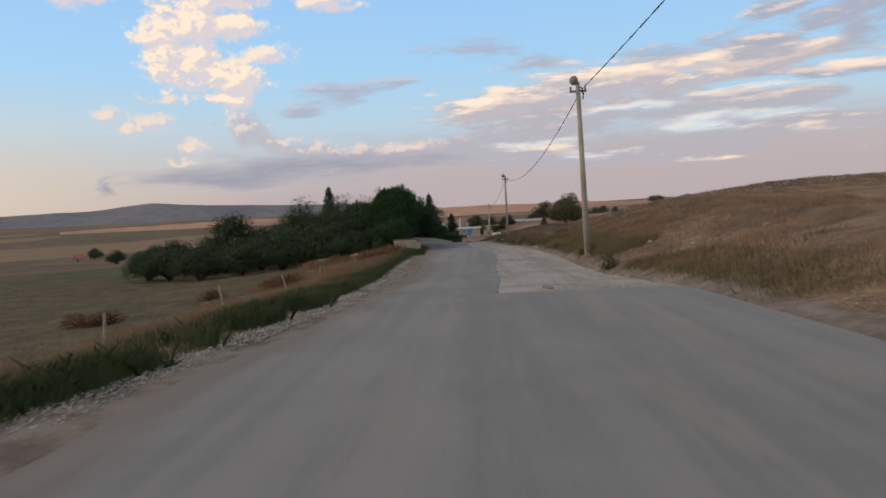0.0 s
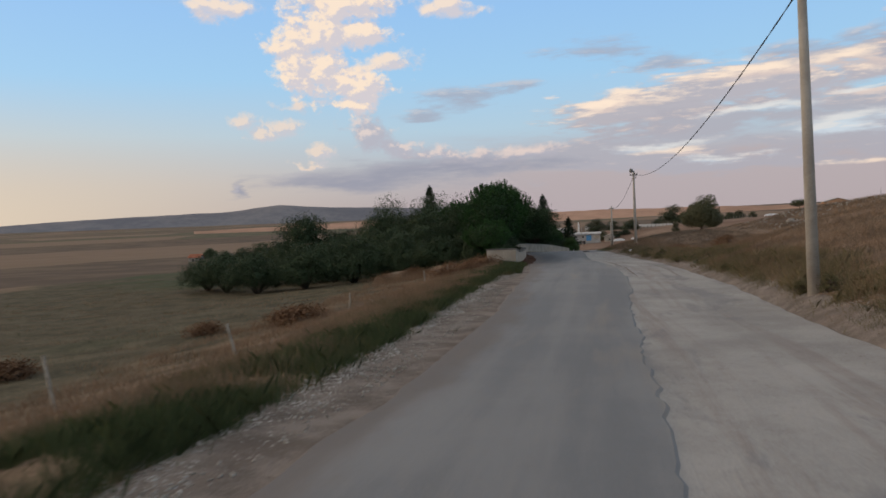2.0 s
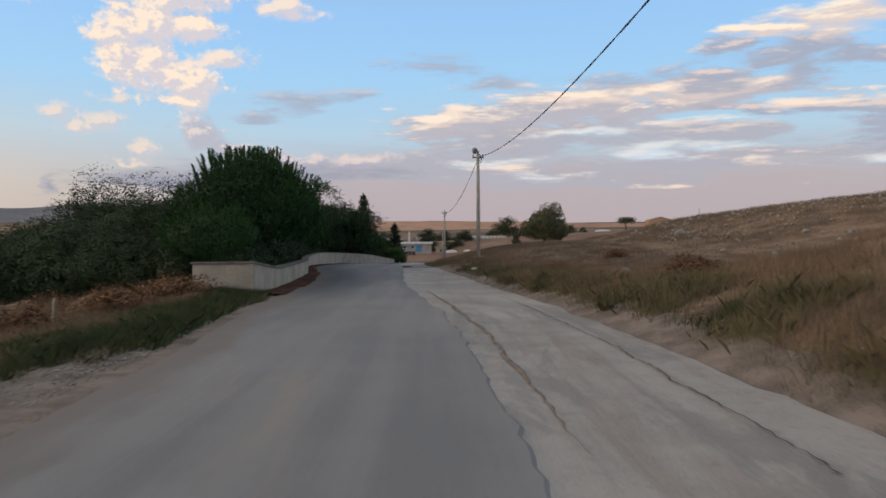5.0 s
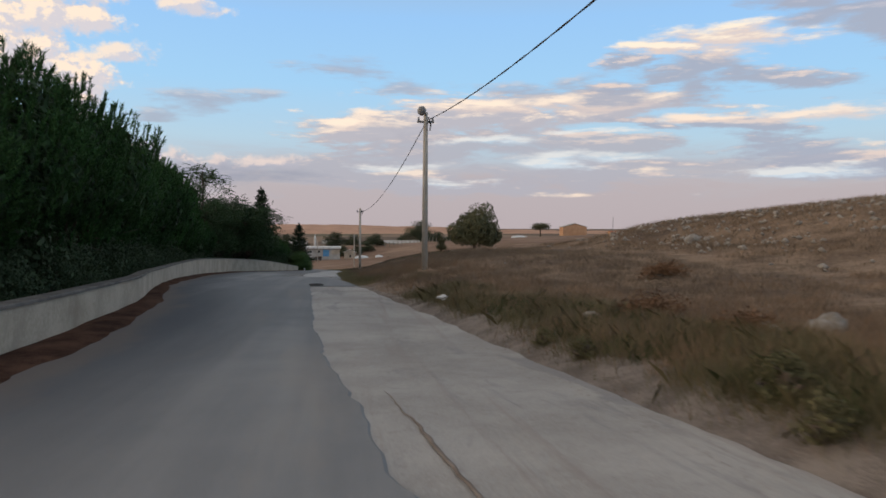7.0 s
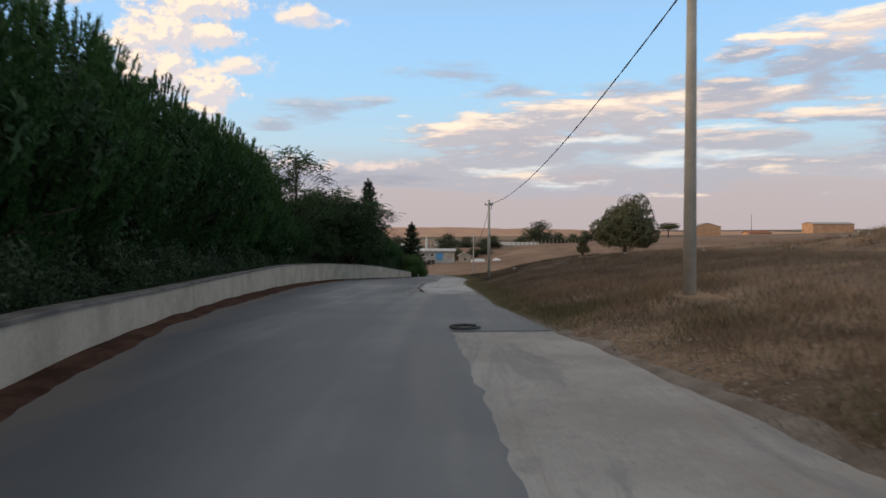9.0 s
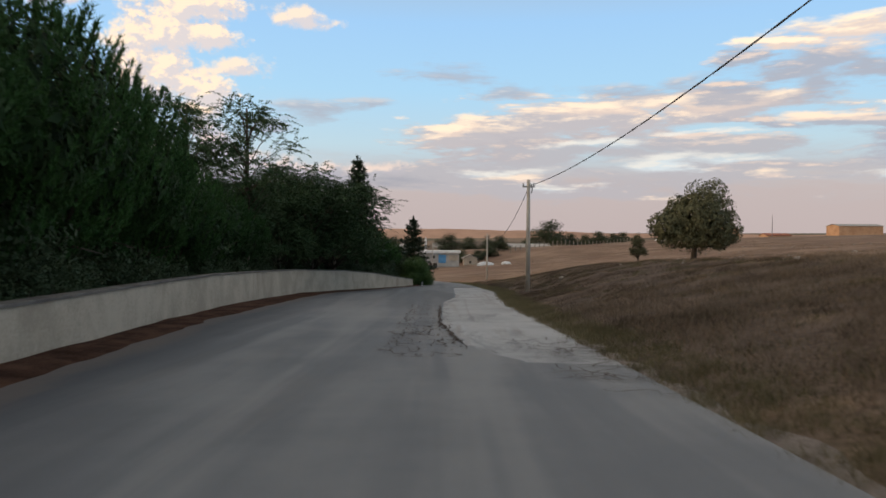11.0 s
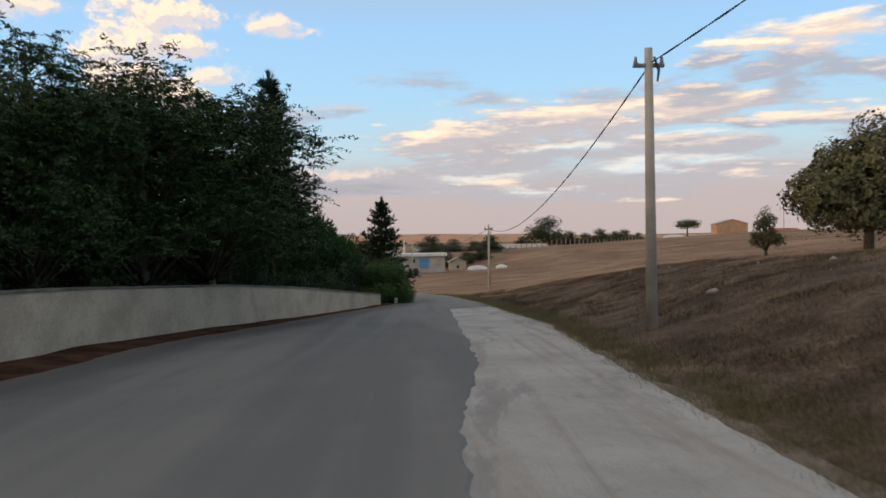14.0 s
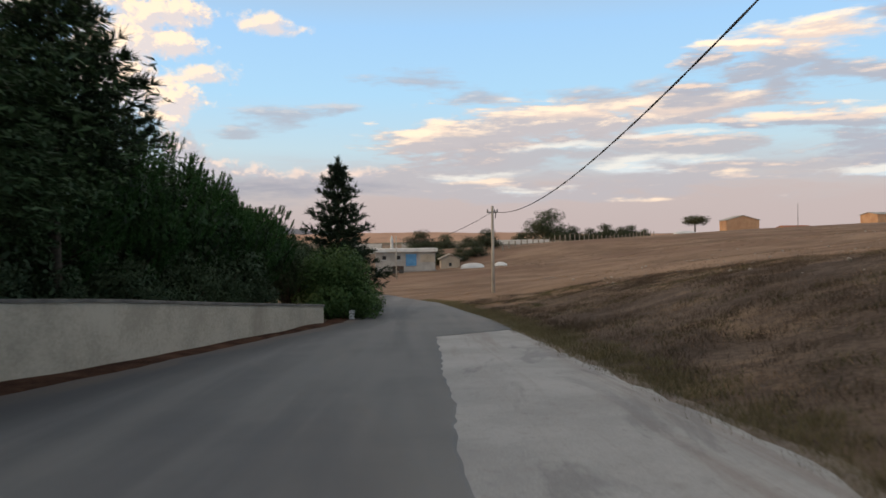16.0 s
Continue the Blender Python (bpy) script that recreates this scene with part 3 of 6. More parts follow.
def land(x, y):
    base, l, r = float(grade(y)), float(left_edge(y)), float(right_edge(y))
    if l <= x <= r:
        return base - 0.06
    d = x - r if x > r else l - x
    return base - 0.05 + section(x > r, y, d) + roughness(x, y, d)


def mesh_object(name, verts, faces, mat, parent=None, smooth=False, label=""):
    me = bpy.data.meshes.new(name)
    me.from_pydata([tuple(v) for v in verts], [], faces)
    me.materials.append(mat)
    if smooth:
        me.polygons.foreach_set("use_smooth", [True] * len(me.polygons))
    me.update()
    ob = new(name, me)
    if parent is not None:
        ob.parent = parent
    if label:
        tagged(ob, label)
    return ob


def part(name, bm, mat, parent=None, label="", smooth=False):
    me = bpy.data.meshes.new(name)
    bm.to_mesh(me)
    bm.free()
    me.materials.append(mat)
    if smooth:
        me.polygons.foreach_set("use_smooth", [True] * len(me.polygons))
    ob = new(name, me)
    if parent is not None:
        ob.parent = parent
    if label:
        tagged(ob, label)
    return ob


def box(bm, x0, y0, z0, x1, y1, z1, bevel=0.0):
    made = bmesh.ops.create_cube(bm, size=1.0, matrix=Matrix.Translation(((x0 + x1) / 2, (y0 + y1) / 2, (z0 + z1) / 2)) @ Matrix.Diagonal((x1 - x0, y1 - y0, z1 - z0, 1)))
    if bevel:
        edges = {e for v in made["verts"] for e in v.link_edges}
        bmesh.ops.bevel(bm, geom=list(edges), offset=bevel, segments=2, affect="EDGES", profile=0.7)
    return bm


def boxed(*dims, bevel=0.0):
    return box(bmesh.new(), *dims, bevel=bevel)


def tube(points, radii, sides=8):
    """A tapered tube along points: vertices and faces."""
    verts, faces = [], []
    pts = [Vector(p) for p in points]
    for i, p in enumerate(pts):
        d = (pts[min(i + 1, len(pts) - 1)] - pts[max(i - 1, 0)]).normalized()
        side = d.cross(Vector((0.31, 0.95, 0.05))).normalized()
        up = side.cross(d)
        for k in range(sides):
            a = 2 * math.pi * k / sides
            verts.append(p + radii[i] * (side * math.cos(a) + up * math.sin(a)))
    for i in range(len(pts) - 1):
        for k in range(sides):
            a, b = i * sides + k, i * sides + (k + 1) % sides
            faces.append((a, b, b + sides, a + sides))
    faces.append(tuple(reversed(range(sides))))
    faces.append(tuple(range((len(pts) - 1) * sides, len(pts) * sides)))
    return verts, faces


# ---- ground, road ----
OUT = [0, 0.25, 0.5, 0.8, 1.2, 1.6, 2.1, 2.7, 3.4, 4.2, 5, 6, 7, 8, 9.2, 10.5, 12, 13.5, 15, 17, 19, 21, 23.5, 26, 29, 33, 38, 44, 51, 60, 72, 88, 110, 140, 180, 240, 320, 430, 600, 850, 1200, 1700, 2400, 3300, 4200]
ROWS_Y = [-400, -200, -100, -60, -40, -30, -20, -14] + [-10 + 0.8 * i for i in range(250)] + [190 + 3 * i for i in range(20)] + [255, 270, 290, 315, 345, 380, 420, 470, 530, 600, 700, 850, 1050, 1300, 1600, 2000, 2500, 3100, 3800, 4500]


def build_ground():
    verts, faces = [], []
    for y in ROWS_Y:
        l, r = float(left_edge(y)), float(right_edge(y))
        for d in reversed(OUT):
            verts.append((l - d, y, land(l - d - 1e-6, y)))
        for d in OUT:
            verts.append((r + d, y, land(r + d + 1e-6, y)))
    w = 2 * len(OUT)
    for i in range(len(ROWS_Y) - 1):
        for k in range(w - 1):
            faces.append((i * w + k, i * w + k + 1, (i + 1) * w + k + 1, (i + 1) * w + k))
    return tagged(mesh_object("ground", verts, faces, M_GROUND, smooth=True), "dry brown pasture and fields on both sides of the road", "ground", kind="structure")


build_ground()


def strip(name, lo, hi, y0, y1, step, lift, mat, across=8, label="", category="road", crown=0.0, wave=0.0):
    """A laid surface between two edges, with a skirt along its rims."""
    verts, faces, n = [], [], int((y1 - y0) / step) + 1
    for i in range(n):
        y = y0 + (y1 - y0) * i / (n - 1)
        a, b, z = float(lo(y)), float(hi(y)), float(grade(y))
        row = [(a - 0.09, z + lift - 0.06)] + [(a + (b - a) * k / across, z + lift + crown * math.sin(math.pi * k / across)) for k in range(across + 1)] + [(b + 0.09, z + lift - 0.06)]
        verts += [(x, y, h + wave * noise.noise((x * 0.8, y * 0.5, 7))) for x, h in row]
    w = across + 3
    for i in range(n - 1):
        for k in range(w - 1):
            faces.append((i * w + k, i * w + k + 1, (i + 1) * w + k + 1, (i + 1) * w + k))
    return tagged(mesh_object(name, verts, faces, mat, smooth=False), label, category, kind="structure")


def ragged(f, seed, amp=0.15):
    return lambda y: float(f(y)) + amp * noise.noise((seed, y * 0.7, 1)) + amp * 0.5 * noise.noise((seed, y * 2.7, 2))


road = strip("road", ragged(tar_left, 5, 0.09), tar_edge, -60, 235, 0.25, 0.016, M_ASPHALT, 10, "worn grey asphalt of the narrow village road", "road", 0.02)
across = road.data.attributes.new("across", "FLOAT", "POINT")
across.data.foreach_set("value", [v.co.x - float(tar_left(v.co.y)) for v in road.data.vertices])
strip("pavement", lambda y: float(tar_right(y)) - 0.6, ragged(right_edge, 8, 0.15), 14.2, 81.0, 0.4, -0.005, M_CONCRETE, 10, "old pale concrete strip with ruts and cracks", "road", 0.0, 0.014)
strip("pavement", lambda y: float(tar_right(y)) - 0.6, ragged(right_edge, 9, 0.15), 95.2, 145.5, 0.4, -0.005, M_SLAB, 10, "old pale concrete strip beside the asphalt", "road", 0.0, 0.014)
strip("verge_gravel", ragged(left_edge, 11, 0.25), lambda y: float(tar_left(y)) + 0.4, -60, 57.5, 0.4, -0.02, M_GRAVEL, 6, "pale gravel and dust shoulder of the road", "gravel", 0.0, 0.03)


def foot_strip(y0, y1, step):
    """Gravel and dust that laps from the concrete onto the foot of the bank."""
    verts, faces, n, w = [], [], int((y1 - y0) / step) + 1, 7
    for i in range(n):
        y = y0 + (y1 - y0) * i / (n - 1)
        r = float(right_edge(y))
        out = (0.8 + 0.4 * min(max((y - 36) / 8.0, 0.0), 1.0, max((72 - y) / 8.0, 0.0)) if y < 72 else 0.35) + 0.3 * noise.noise((8, y * 0.8, 1)) + 0.15 * noise.noise((8, y * 2.9, 2))
        for k in range(w):
            f = k / (w - 1)
            x = r - 0.02 + (out + 0.02) * f
            verts.append((x, y, land(max(x, r + 1e-4), y) + 0.035 * math.sin(math.pi * min(0.15 + f, 1.0)) - 0.01 * f))
    for i in range(n - 1):
        for k in range(w - 1):
            faces.append((i * w + k, i * w + k + 1, (i + 1) * w + k + 1, (i + 1) * w + k))
    tagged(mesh_object("verge_gravel", verts, faces, M_GRAVEL, smooth=True), "pale gravel and dust along the foot of the bank", "gravel", kind="structure")


foot_strip(-20, 150, 0.35)
strip("verge_soil", lambda y: float(left_edge(y)) - 0.1, ragged(lambda y: float(tar_left(y)) + 0.1, 5, 0.09), 57.0, 152, 0.25, 0.012, M_SOIL, 8, "red-brown soil at the foot of the wall", "soil", 0.05, 0.045)

# ---- the low wall ----
wall_top = table((58, -0.38), (62, -0.74), (76, -0.95), (81, -1.12), (95, -1.45), (111, -1.78), (126, -2.27), (133, -2.62), (138, -3.02), (142, -3.42), (149, -4.08))


def build_wall():
    wall = tagged(new("wall_west"), "long low plastered garden wall with a dark stained coping", "wall", kind="structure")
    y0, y1, n = 58.0, 148.9, 114

    def run(name, inner, outer, low, high, mat, soft):
        verts, faces = [], []
        for i in range(n):
            y = y0 + (y1 - y0) * i / (n - 1)
            x, t, g = float(left_edge(y)), float(wall_top(y)), float(grade(y))
            lo, hi = low(t, g), high(t)
            w = 0.012 * noise.noise((2, y * 0.9, 3))
            verts += [(x + inner + w, y, lo), (x + inner + w, y, hi - soft), (x + inner - soft + w, y, hi), (x - outer + soft, y, hi), (x - outer, y, hi - soft), (x - outer, y, lo)]
        for i in range(n - 1):
            for k in range(6):
                faces.append((i * 6 + k, i * 6 + (k + 1) % 6, (i + 1) * 6 + (k + 1) % 6, (i + 1) * 6 + k))
        faces += [tuple(range(6)), tuple(reversed(range((n - 1) * 6, n * 6)))]
        return mesh_object(name, verts, faces, mat, wall)

    run("plaster_face", 0.0, 0.28, lambda t, g: g - 0.4, lambda t: t - 0.05, M_PLASTER, 0.01)
    run("coping", 0.035, 0.31, lambda t, g: t - 0.052, lambda t: t + 0.01, M_COPING, 0.012)
    # the return at its near end
    x, z = float(left_edge(58.0)), float(wall_top(58.0))
    part("end_face", boxed(x - 1.75, 57.72, -1.9, x + 0.004, 58.02, z - 0.05, bevel=0.01), M_PLASTER, wall)
    part("end_coping", boxed(x - 1.80, 57.68, z - 0.052, x + 0.04, 58.05, z + 0.012, bevel=0.012), M_COPING, wall)
    return wall


build_wall()

# ---- poles and line ----


def build_pole(name, x, y, base, top, label, lamp=False, arm=True, thick=1.0, lean=0.0):
    h = top - base
    pole = tagged(new(name), label, "utility pole", "poles along the road")
    pole.matrix_world = pose(x, y, base, 0, lean, 0)
    bm = bmesh.new()
    bmesh.ops.create_cone(bm, cap_ends=True, segments=12, radius1=0.135 * thick, radius2=0.088 * thick, depth=h + 0.5, matrix=Matrix.Translation((0, 0, h / 2 - 0.25)))
    part("shaft", bm, M_POLE, pole, smooth=True)
    if arm:
        a = part("crossarm", boxed(-0.34, -0.05, h - 0.42, 0.34, 0.05, h - 0.34, bevel=0.01), M_STEEL, pole)
        for s in (-0.29, 0.29):
            bm = bmesh.new()
            bmesh.ops.create_cone(bm, cap_ends=True, segments=8, radius1=0.05, radius2=0.03, depth=0.16, matrix=Matrix.Translation((s, 0, h - 0.27)))
            part("insulator", bm, M_STEEL, a)
        v, f = tube([(0.11, -0.05, h - 0.2), (0.2, -0.08, h - 0.5), (0.16, -0.1, h - 0.75)], [0.025, 0.03, 0.02], 6)
        mesh_object("clamp", v, f, M_CABLE, pole)
    if lamp:
        v, f = tube([(0, -0.08, h - 0.1), (-0.12, -0.3, h + 0.02), (-0.2, -0.5, h + 0.0)], [0.03, 0.03, 0.03], 6)
        l = mesh_object("lamp_bracket", v, f, M_STEEL, pole)
        bm = bmesh.new()
        bmesh.ops.create_uvsphere(bm, u_segments=12, v_segments=8, radius=0.2, matrix=Matrix.Translation((-0.22, -0.5, h - 0.02)) @ Matrix.Diagonal((0.9, 1.2, 0.95, 1)))
        part("lamp_head", bm, M_STEEL, l, "weathered rounded street lamp head", True)
    return pole


POLES = ((4.4, -20.0, 0.6, 7.0), (4.5, 30.5, -0.45, 6.5), (3.38, 81.0, -1.2, 5.25), (2.28, 125.5, -3.3, 2.8), (2.86, 169.4, -5.75, 0.05), (-3.7, 206.0, -6.3, -1.3))
build_pole("utility_pole", *POLES[0], "round concrete utility pole with a steel crossarm")
build_pole("utility_pole", *POLES[1], "leaning concrete utility pole with crossarm and old lamp", lamp=True, lean=-0.8)
build_pole("utility_pole", *POLES[2], "concrete utility pole in dry grass with a round lamp", lamp=True)
build_pole("utility_pole", *POLES[3], "concrete utility pole with a plain steel crossarm")
build_pole("utility_pole", *POLES[4], "slim pale utility pole in the field by the bend", thick=0.85)
build_pole("utility_pole", *POLES[5], "thin pale utility pole before the long building", thick=0.6, arm=False)


def build_cable(a, b, sag):
    pts = []
    for i in range(141):
        t = i / 140.0
        p = Vector(a).lerp(Vector(b), t)
        pts.append((p.x, p.y, p.z - sag * 4 * t * (1 - t)))
    ob = tagged(new("overhead_cable"), "black twisted overhead cable sagging between two poles", "cable", "cables of the line")
    for k in range(2):
        strand = [(x + 0.008 * math.cos(0.8 * i + math.pi * k), y, z + 0.008 * math.sin(0.8 * i + math.pi * k)) for i, (x, y, z) in enumerate(pts)]
        v, f = tube(strand, [0.0125] * 141, 5)
        mesh_object("strand", v, f, M_CABLE, ob)


SAGS = (0.4, 1.38, 0.92, 1.45, 0.9)
for (a, b, s) in zip(POLES, POLES[1:], SAGS):
    build_cable((a[0] + 0.05, a[1], a[3] - 0.32), (b[0] + 0.05, b[1], b[3] - 0.32), s)

# ---- plants ----
rng = np.random.default_rng(4)


def unit(n):
    v = rng.normal(size=(n, 3))
    return v / np.linalg.norm(v, axis=1, keepdims=True)


def leaves(centres, normals, length, width, jitter=0.35):
    """Pointed leaf quads about the centres, facing along the normals."""
    n = len(centres)
    t = np.cross(normals, unit(n))
    t /= np.linalg.norm(t, axis=1, keepdims=True) + 1e-9
    b = np.cross(normals, t)
    l = (length * (1 + jitter * rng.normal(size=n)).clip(0.4, 2))[:, None]
    w = (width * (1 + jitter * rng.normal(size=n)).clip(0.4, 2))[:, None]
    v = np.stack([centres - t * l / 2, centres + b * w / 2 + normals * w * 0.15, centres + t * l / 2, centres - b * w / 2 + normals * w * 0.15], 1).reshape(-1, 3)
    return v, np.arange(4 * n).reshape(n, 4)


def needles(bases, ways, length, width, count, spread):
    """Bundles of thin needles that fan out from the bases along ways."""
    n = len(bases) * count
    p, d = np.repeat(bases, count, 0), np.repeat(ways, count, 0) + spread * unit(n)
    d /= np.linalg.norm(d, axis=1, keepdims=True)
    s = np.cross(d, unit(n))
    s *= width / 2 / (np.linalg.norm(s, axis=1, keepdims=True) + 1e-9)
    l = length * (0.7 + 0.6 * rng.random(n))[:, None]
    v = np.stack([p - s, p + s, p + d * l], 1).reshape(-1, 3)
    return v, np.arange(3 * n).reshape(n, 3)


def quick_mesh(name, v, f, mat, parent=None):
    me = bpy.data.meshes.new(name)
    k = f.shape[1]
    me.vertices.add(len(v))
    me.vertices.foreach_set("co", np.asarray(v, np.float32).ravel())
    me.loops.add(f.size)
    me.loops.foreach_set("vertex_index", f.ravel().astype(np.int32))
    me.polygons.add(len(f))
    me.polygons.foreach_set("loop_start", np.arange(0, f.size, k, dtype=np.int32))
    me.materials.append(mat)
    me.update(calc_edges=True)
    ob = new(name, me)
    if parent is not None:
        ob.parent = parent
    return ob


def limbs(tips, start, radius, mat, parent, base_radius):
    """A trunk to start, and limbs from it to the tips, in one mesh."""
    verts, faces = tube([(0, 0, -0.3), (start[0] * 0.4, start[1] * 0.4, start[2] * 0.5), start], [base_radius * 1.2, base_radius, base_radius * 0.75], 8)
    for tip in tips:
        mid = Vector(start).lerp(Vector(tip), 0.5) + Vector((rng.normal() * 0.12, rng.normal() * 0.12, 0.12))
        v, f = tube([start, mid, tip], [radius, radius * 0.6, radius * 0.15], 5)
        o = len(verts)
        verts += v
        faces += [tuple(i + o for i in q) for q in f]
    return mesh_object("trunk", verts, faces, mat, parent, smooth=True)


def leader(tips, height, trunk, parent):
    """A slim, slightly crooked stem up through the crown, with limbs that leave it at many heights."""
    stem = [(0.0, 0.0, -0.3)] + [(0.012 * height * noise.noise((k * 0.7, height, 3)), 0.012 * height * noise.noise((k * 0.7, height, 8)), height * k / 8.0) for k in range(1, 8)]
    verts, faces = tube(stem, [0.016 * height * (1.15 - k / 8.0) for k in range(8)], 8)
    for x, y, z in tips:
        reach = math.hypot(x, y)
        low = min(max(z - 0.9 * reach - 0.2, height * trunk * 0.7), height * 0.85)
        root = Vector((0, 0, low))
        mid = root.lerp(Vector((x, y, z)), 0.5) + Vector((0.1 * rng.normal(), 0.1 * rng.normal(), 0.12 * reach))
        v, f = tube([root, mid, (x, y, z)], [0.035, 0.022, 0.006], 5)
        o = len(verts)
        verts += v
        faces += [tuple(i + o for i in q) for q in f]
    return mesh_object("trunk", verts, faces, M_BARK, parent, smooth=True)


def brushes(bases, ways, length, thick, width, count):
    """Upright bottle-brush shoots: needles stand off along a short axis."""
    n = len(bases) * count
    axis = np.repeat(ways, count, 0)
    p = np.repeat(bases, count, 0) + axis * (length * rng.random(n))[:, None]
    d = axis * 0.9 + 0.75 * unit(n)
    d /= np.linalg.norm(d, axis=1, keepdims=True)
    s = np.cross(d, unit(n))
    s *= width / 2 / (np.linalg.norm(s, axis=1, keepdims=True) + 1e-9)
    l = thick * (0.7 + 0.6 * rng.random(n))[:, None]
    v = np.stack([p - s, p + s, p + d * l], 1).reshape(-1, 3)
    return v, np.arange(3 * n).reshape(n, 3)


def noisy_crown(lobes, n, inner, grain, gap, shift=0.0):
    """Places and outward ways in lobes (centre, radii), with an uneven outline and gaps torn by noise."""
    ps, ws = [], []
    for c, r in lobes:
        c, r = np.asarray(c, float), np.asarray(r, float)
        for u, k in zip(unit(n), rng.random(n) ** inner):
            q = c + u * r * k
            w = noise.noise((q[0] * 0.9 / grain + shift, q[1] * 0.9 / grain, q[2] * 0.9 / grain))
            q = c + u * r * k * (1 + 0.38 * w)
            if noise.noise((q[0] * 2.1 / grain, q[1] * 2.1 / grain + shift, q[2] * 2.1 / grain)) > gap:
                ps.append(q)
                ws.append(u)
    return np.array(ps), np.array(ws)


def pine(height, spread, label, shift=0.0):
    """A bushy stone pine: a rounded crown down to near the ground, set all over with upright bottle-brush shoots."""
    ob = tagged(new("pine_tree"), label, "tree", "pines behind the wall")
    n = 640
    u = unit(n)
    k = 0.5 + 0.5 * u[:, 2]
    lump = np.array([1 + 0.34 * noise.noise((q[0] * 1.7 + shift, q[1] * 1.7, q[2] * 1.7)) for q in u])
    wide = spread * np.minimum(1.0, 0.40 + 1.25 * k) * lump
    bases = np.column_stack([u[:, 0] * wide, u[:, 1] * wide, height * (0.53 + 0.36 * u[:, 2] * lump)])
    bases *= (0.90 + 0.13 * rng.random(n))[:, None] * np.array([1, 1, 0]) + np.array([0, 0, 1])
    ways = u * np.array([0.45, 0.45, 0.2]) + np.array([0, 0, 0.95]) + 0.16 * unit(n)
    ways /= np.linalg.norm(ways, axis=1, keepdims=True)
    limbs([tuple(b * 0.85) for b in bases[::60]], (0, 0, height * 0.25), 0.05, M_BARK, ob, 0.13)
    v, f = brushes(bases, ways, 0.46, 0.12, 0.023, 64)
    quick_mesh("crown", v, f, M_PINE, ob)
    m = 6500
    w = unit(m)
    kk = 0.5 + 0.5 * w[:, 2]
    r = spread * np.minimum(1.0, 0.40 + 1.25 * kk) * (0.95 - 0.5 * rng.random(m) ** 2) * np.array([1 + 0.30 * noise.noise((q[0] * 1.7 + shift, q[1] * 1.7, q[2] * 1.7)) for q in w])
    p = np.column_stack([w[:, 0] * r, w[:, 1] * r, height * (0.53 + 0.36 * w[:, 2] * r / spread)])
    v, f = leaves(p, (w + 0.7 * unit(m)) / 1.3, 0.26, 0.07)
    quick_mesh("inner_foliage", v, f, M_SHADED_NEEDLE, ob)
    return ob


def broadleaf(height, spread, label, mat=None, n=10, per=1500, size=0.16, trunk=0.3, name="broadleaf_tree", group="", gap=-0.12, shape=0.5):
    ob = tagged(new(name), label, "tree", group)
    lobes, tips = [], []
    for i in range(n):
        a, k = i * 2.4, math.sqrt((i + 0.5) / n)
        z = trunk + (1 - trunk) * (0.18 + 0.62 * rng.random() * (1 - shape * k * k))
        r = spread * (0.42 + 0.16 * rng.random())
        c = (spread * 0.62 * k * math.cos(a), spread * 0.62 * k * math.sin(a), z * height)
        lobes.append((c, (r, r, r * 0.85)))
        tips.append(c)
    lobes.append(((0, 0, height * 0.72), (spread * 0.5, spread * 0.5, height * 0.26)))
    limbs(tips, (0, 0, height * trunk), 0.06, M_BARK, ob, 0.03 * height)
    p, w = noisy_crown(lobes, per, 0.42, spread * 0.35, gap, 3.7 * height)
    v, f = leaves(p, (w + 0.8 * unit(len(w))) / 1.3, size, size * 0.5)
    quick_mesh("crown", v, f, mat or M_LEAF, ob)
    return ob


def round_tree(height, spread, label):
    """A full, rounded crown, higher on one side, on a short stout trunk."""
    ob = tagged(new("oak_tree"), label, "tree")
    lobes = [((0.28, 0, 0.66), (0.56, 0.66, 0.32)), ((-0.50, 0.1, 0.40), (0.46, 0.58, 0.23)), ((0.56, -0.1, 0.36), (0.42, 0.60, 0.25)), ((0.05, 0.1, 0.28), (0.84, 0.8, 0.19)), ((0.08, -0.3, 0.48), (0.5, 0.6, 0.3)), ((-0.15, 0.2, 0.55), (0.4, 0.5, 0.24))]
    lobes = [(np.array(c) * (spread, spread, height), np.array(r) * (spread, spread, height)) for c, r in lobes]
    limbs([tuple(c + 0.6 * r * u) for c, r in lobes for u in unit(3)], (0.1, 0, height * 0.2), 0.09, M_BARK, ob, 0.2)
    p, w = noisy_crown(lobes, 7000, 0.30, 1.1, -0.16, 1.5)
    v, f = leaves(p, (w + 0.8 * unit(len(w))) / 1.3, 0.19, 0.11)
    quick_mesh("crown", v, f, M_OAK, ob)
    return ob


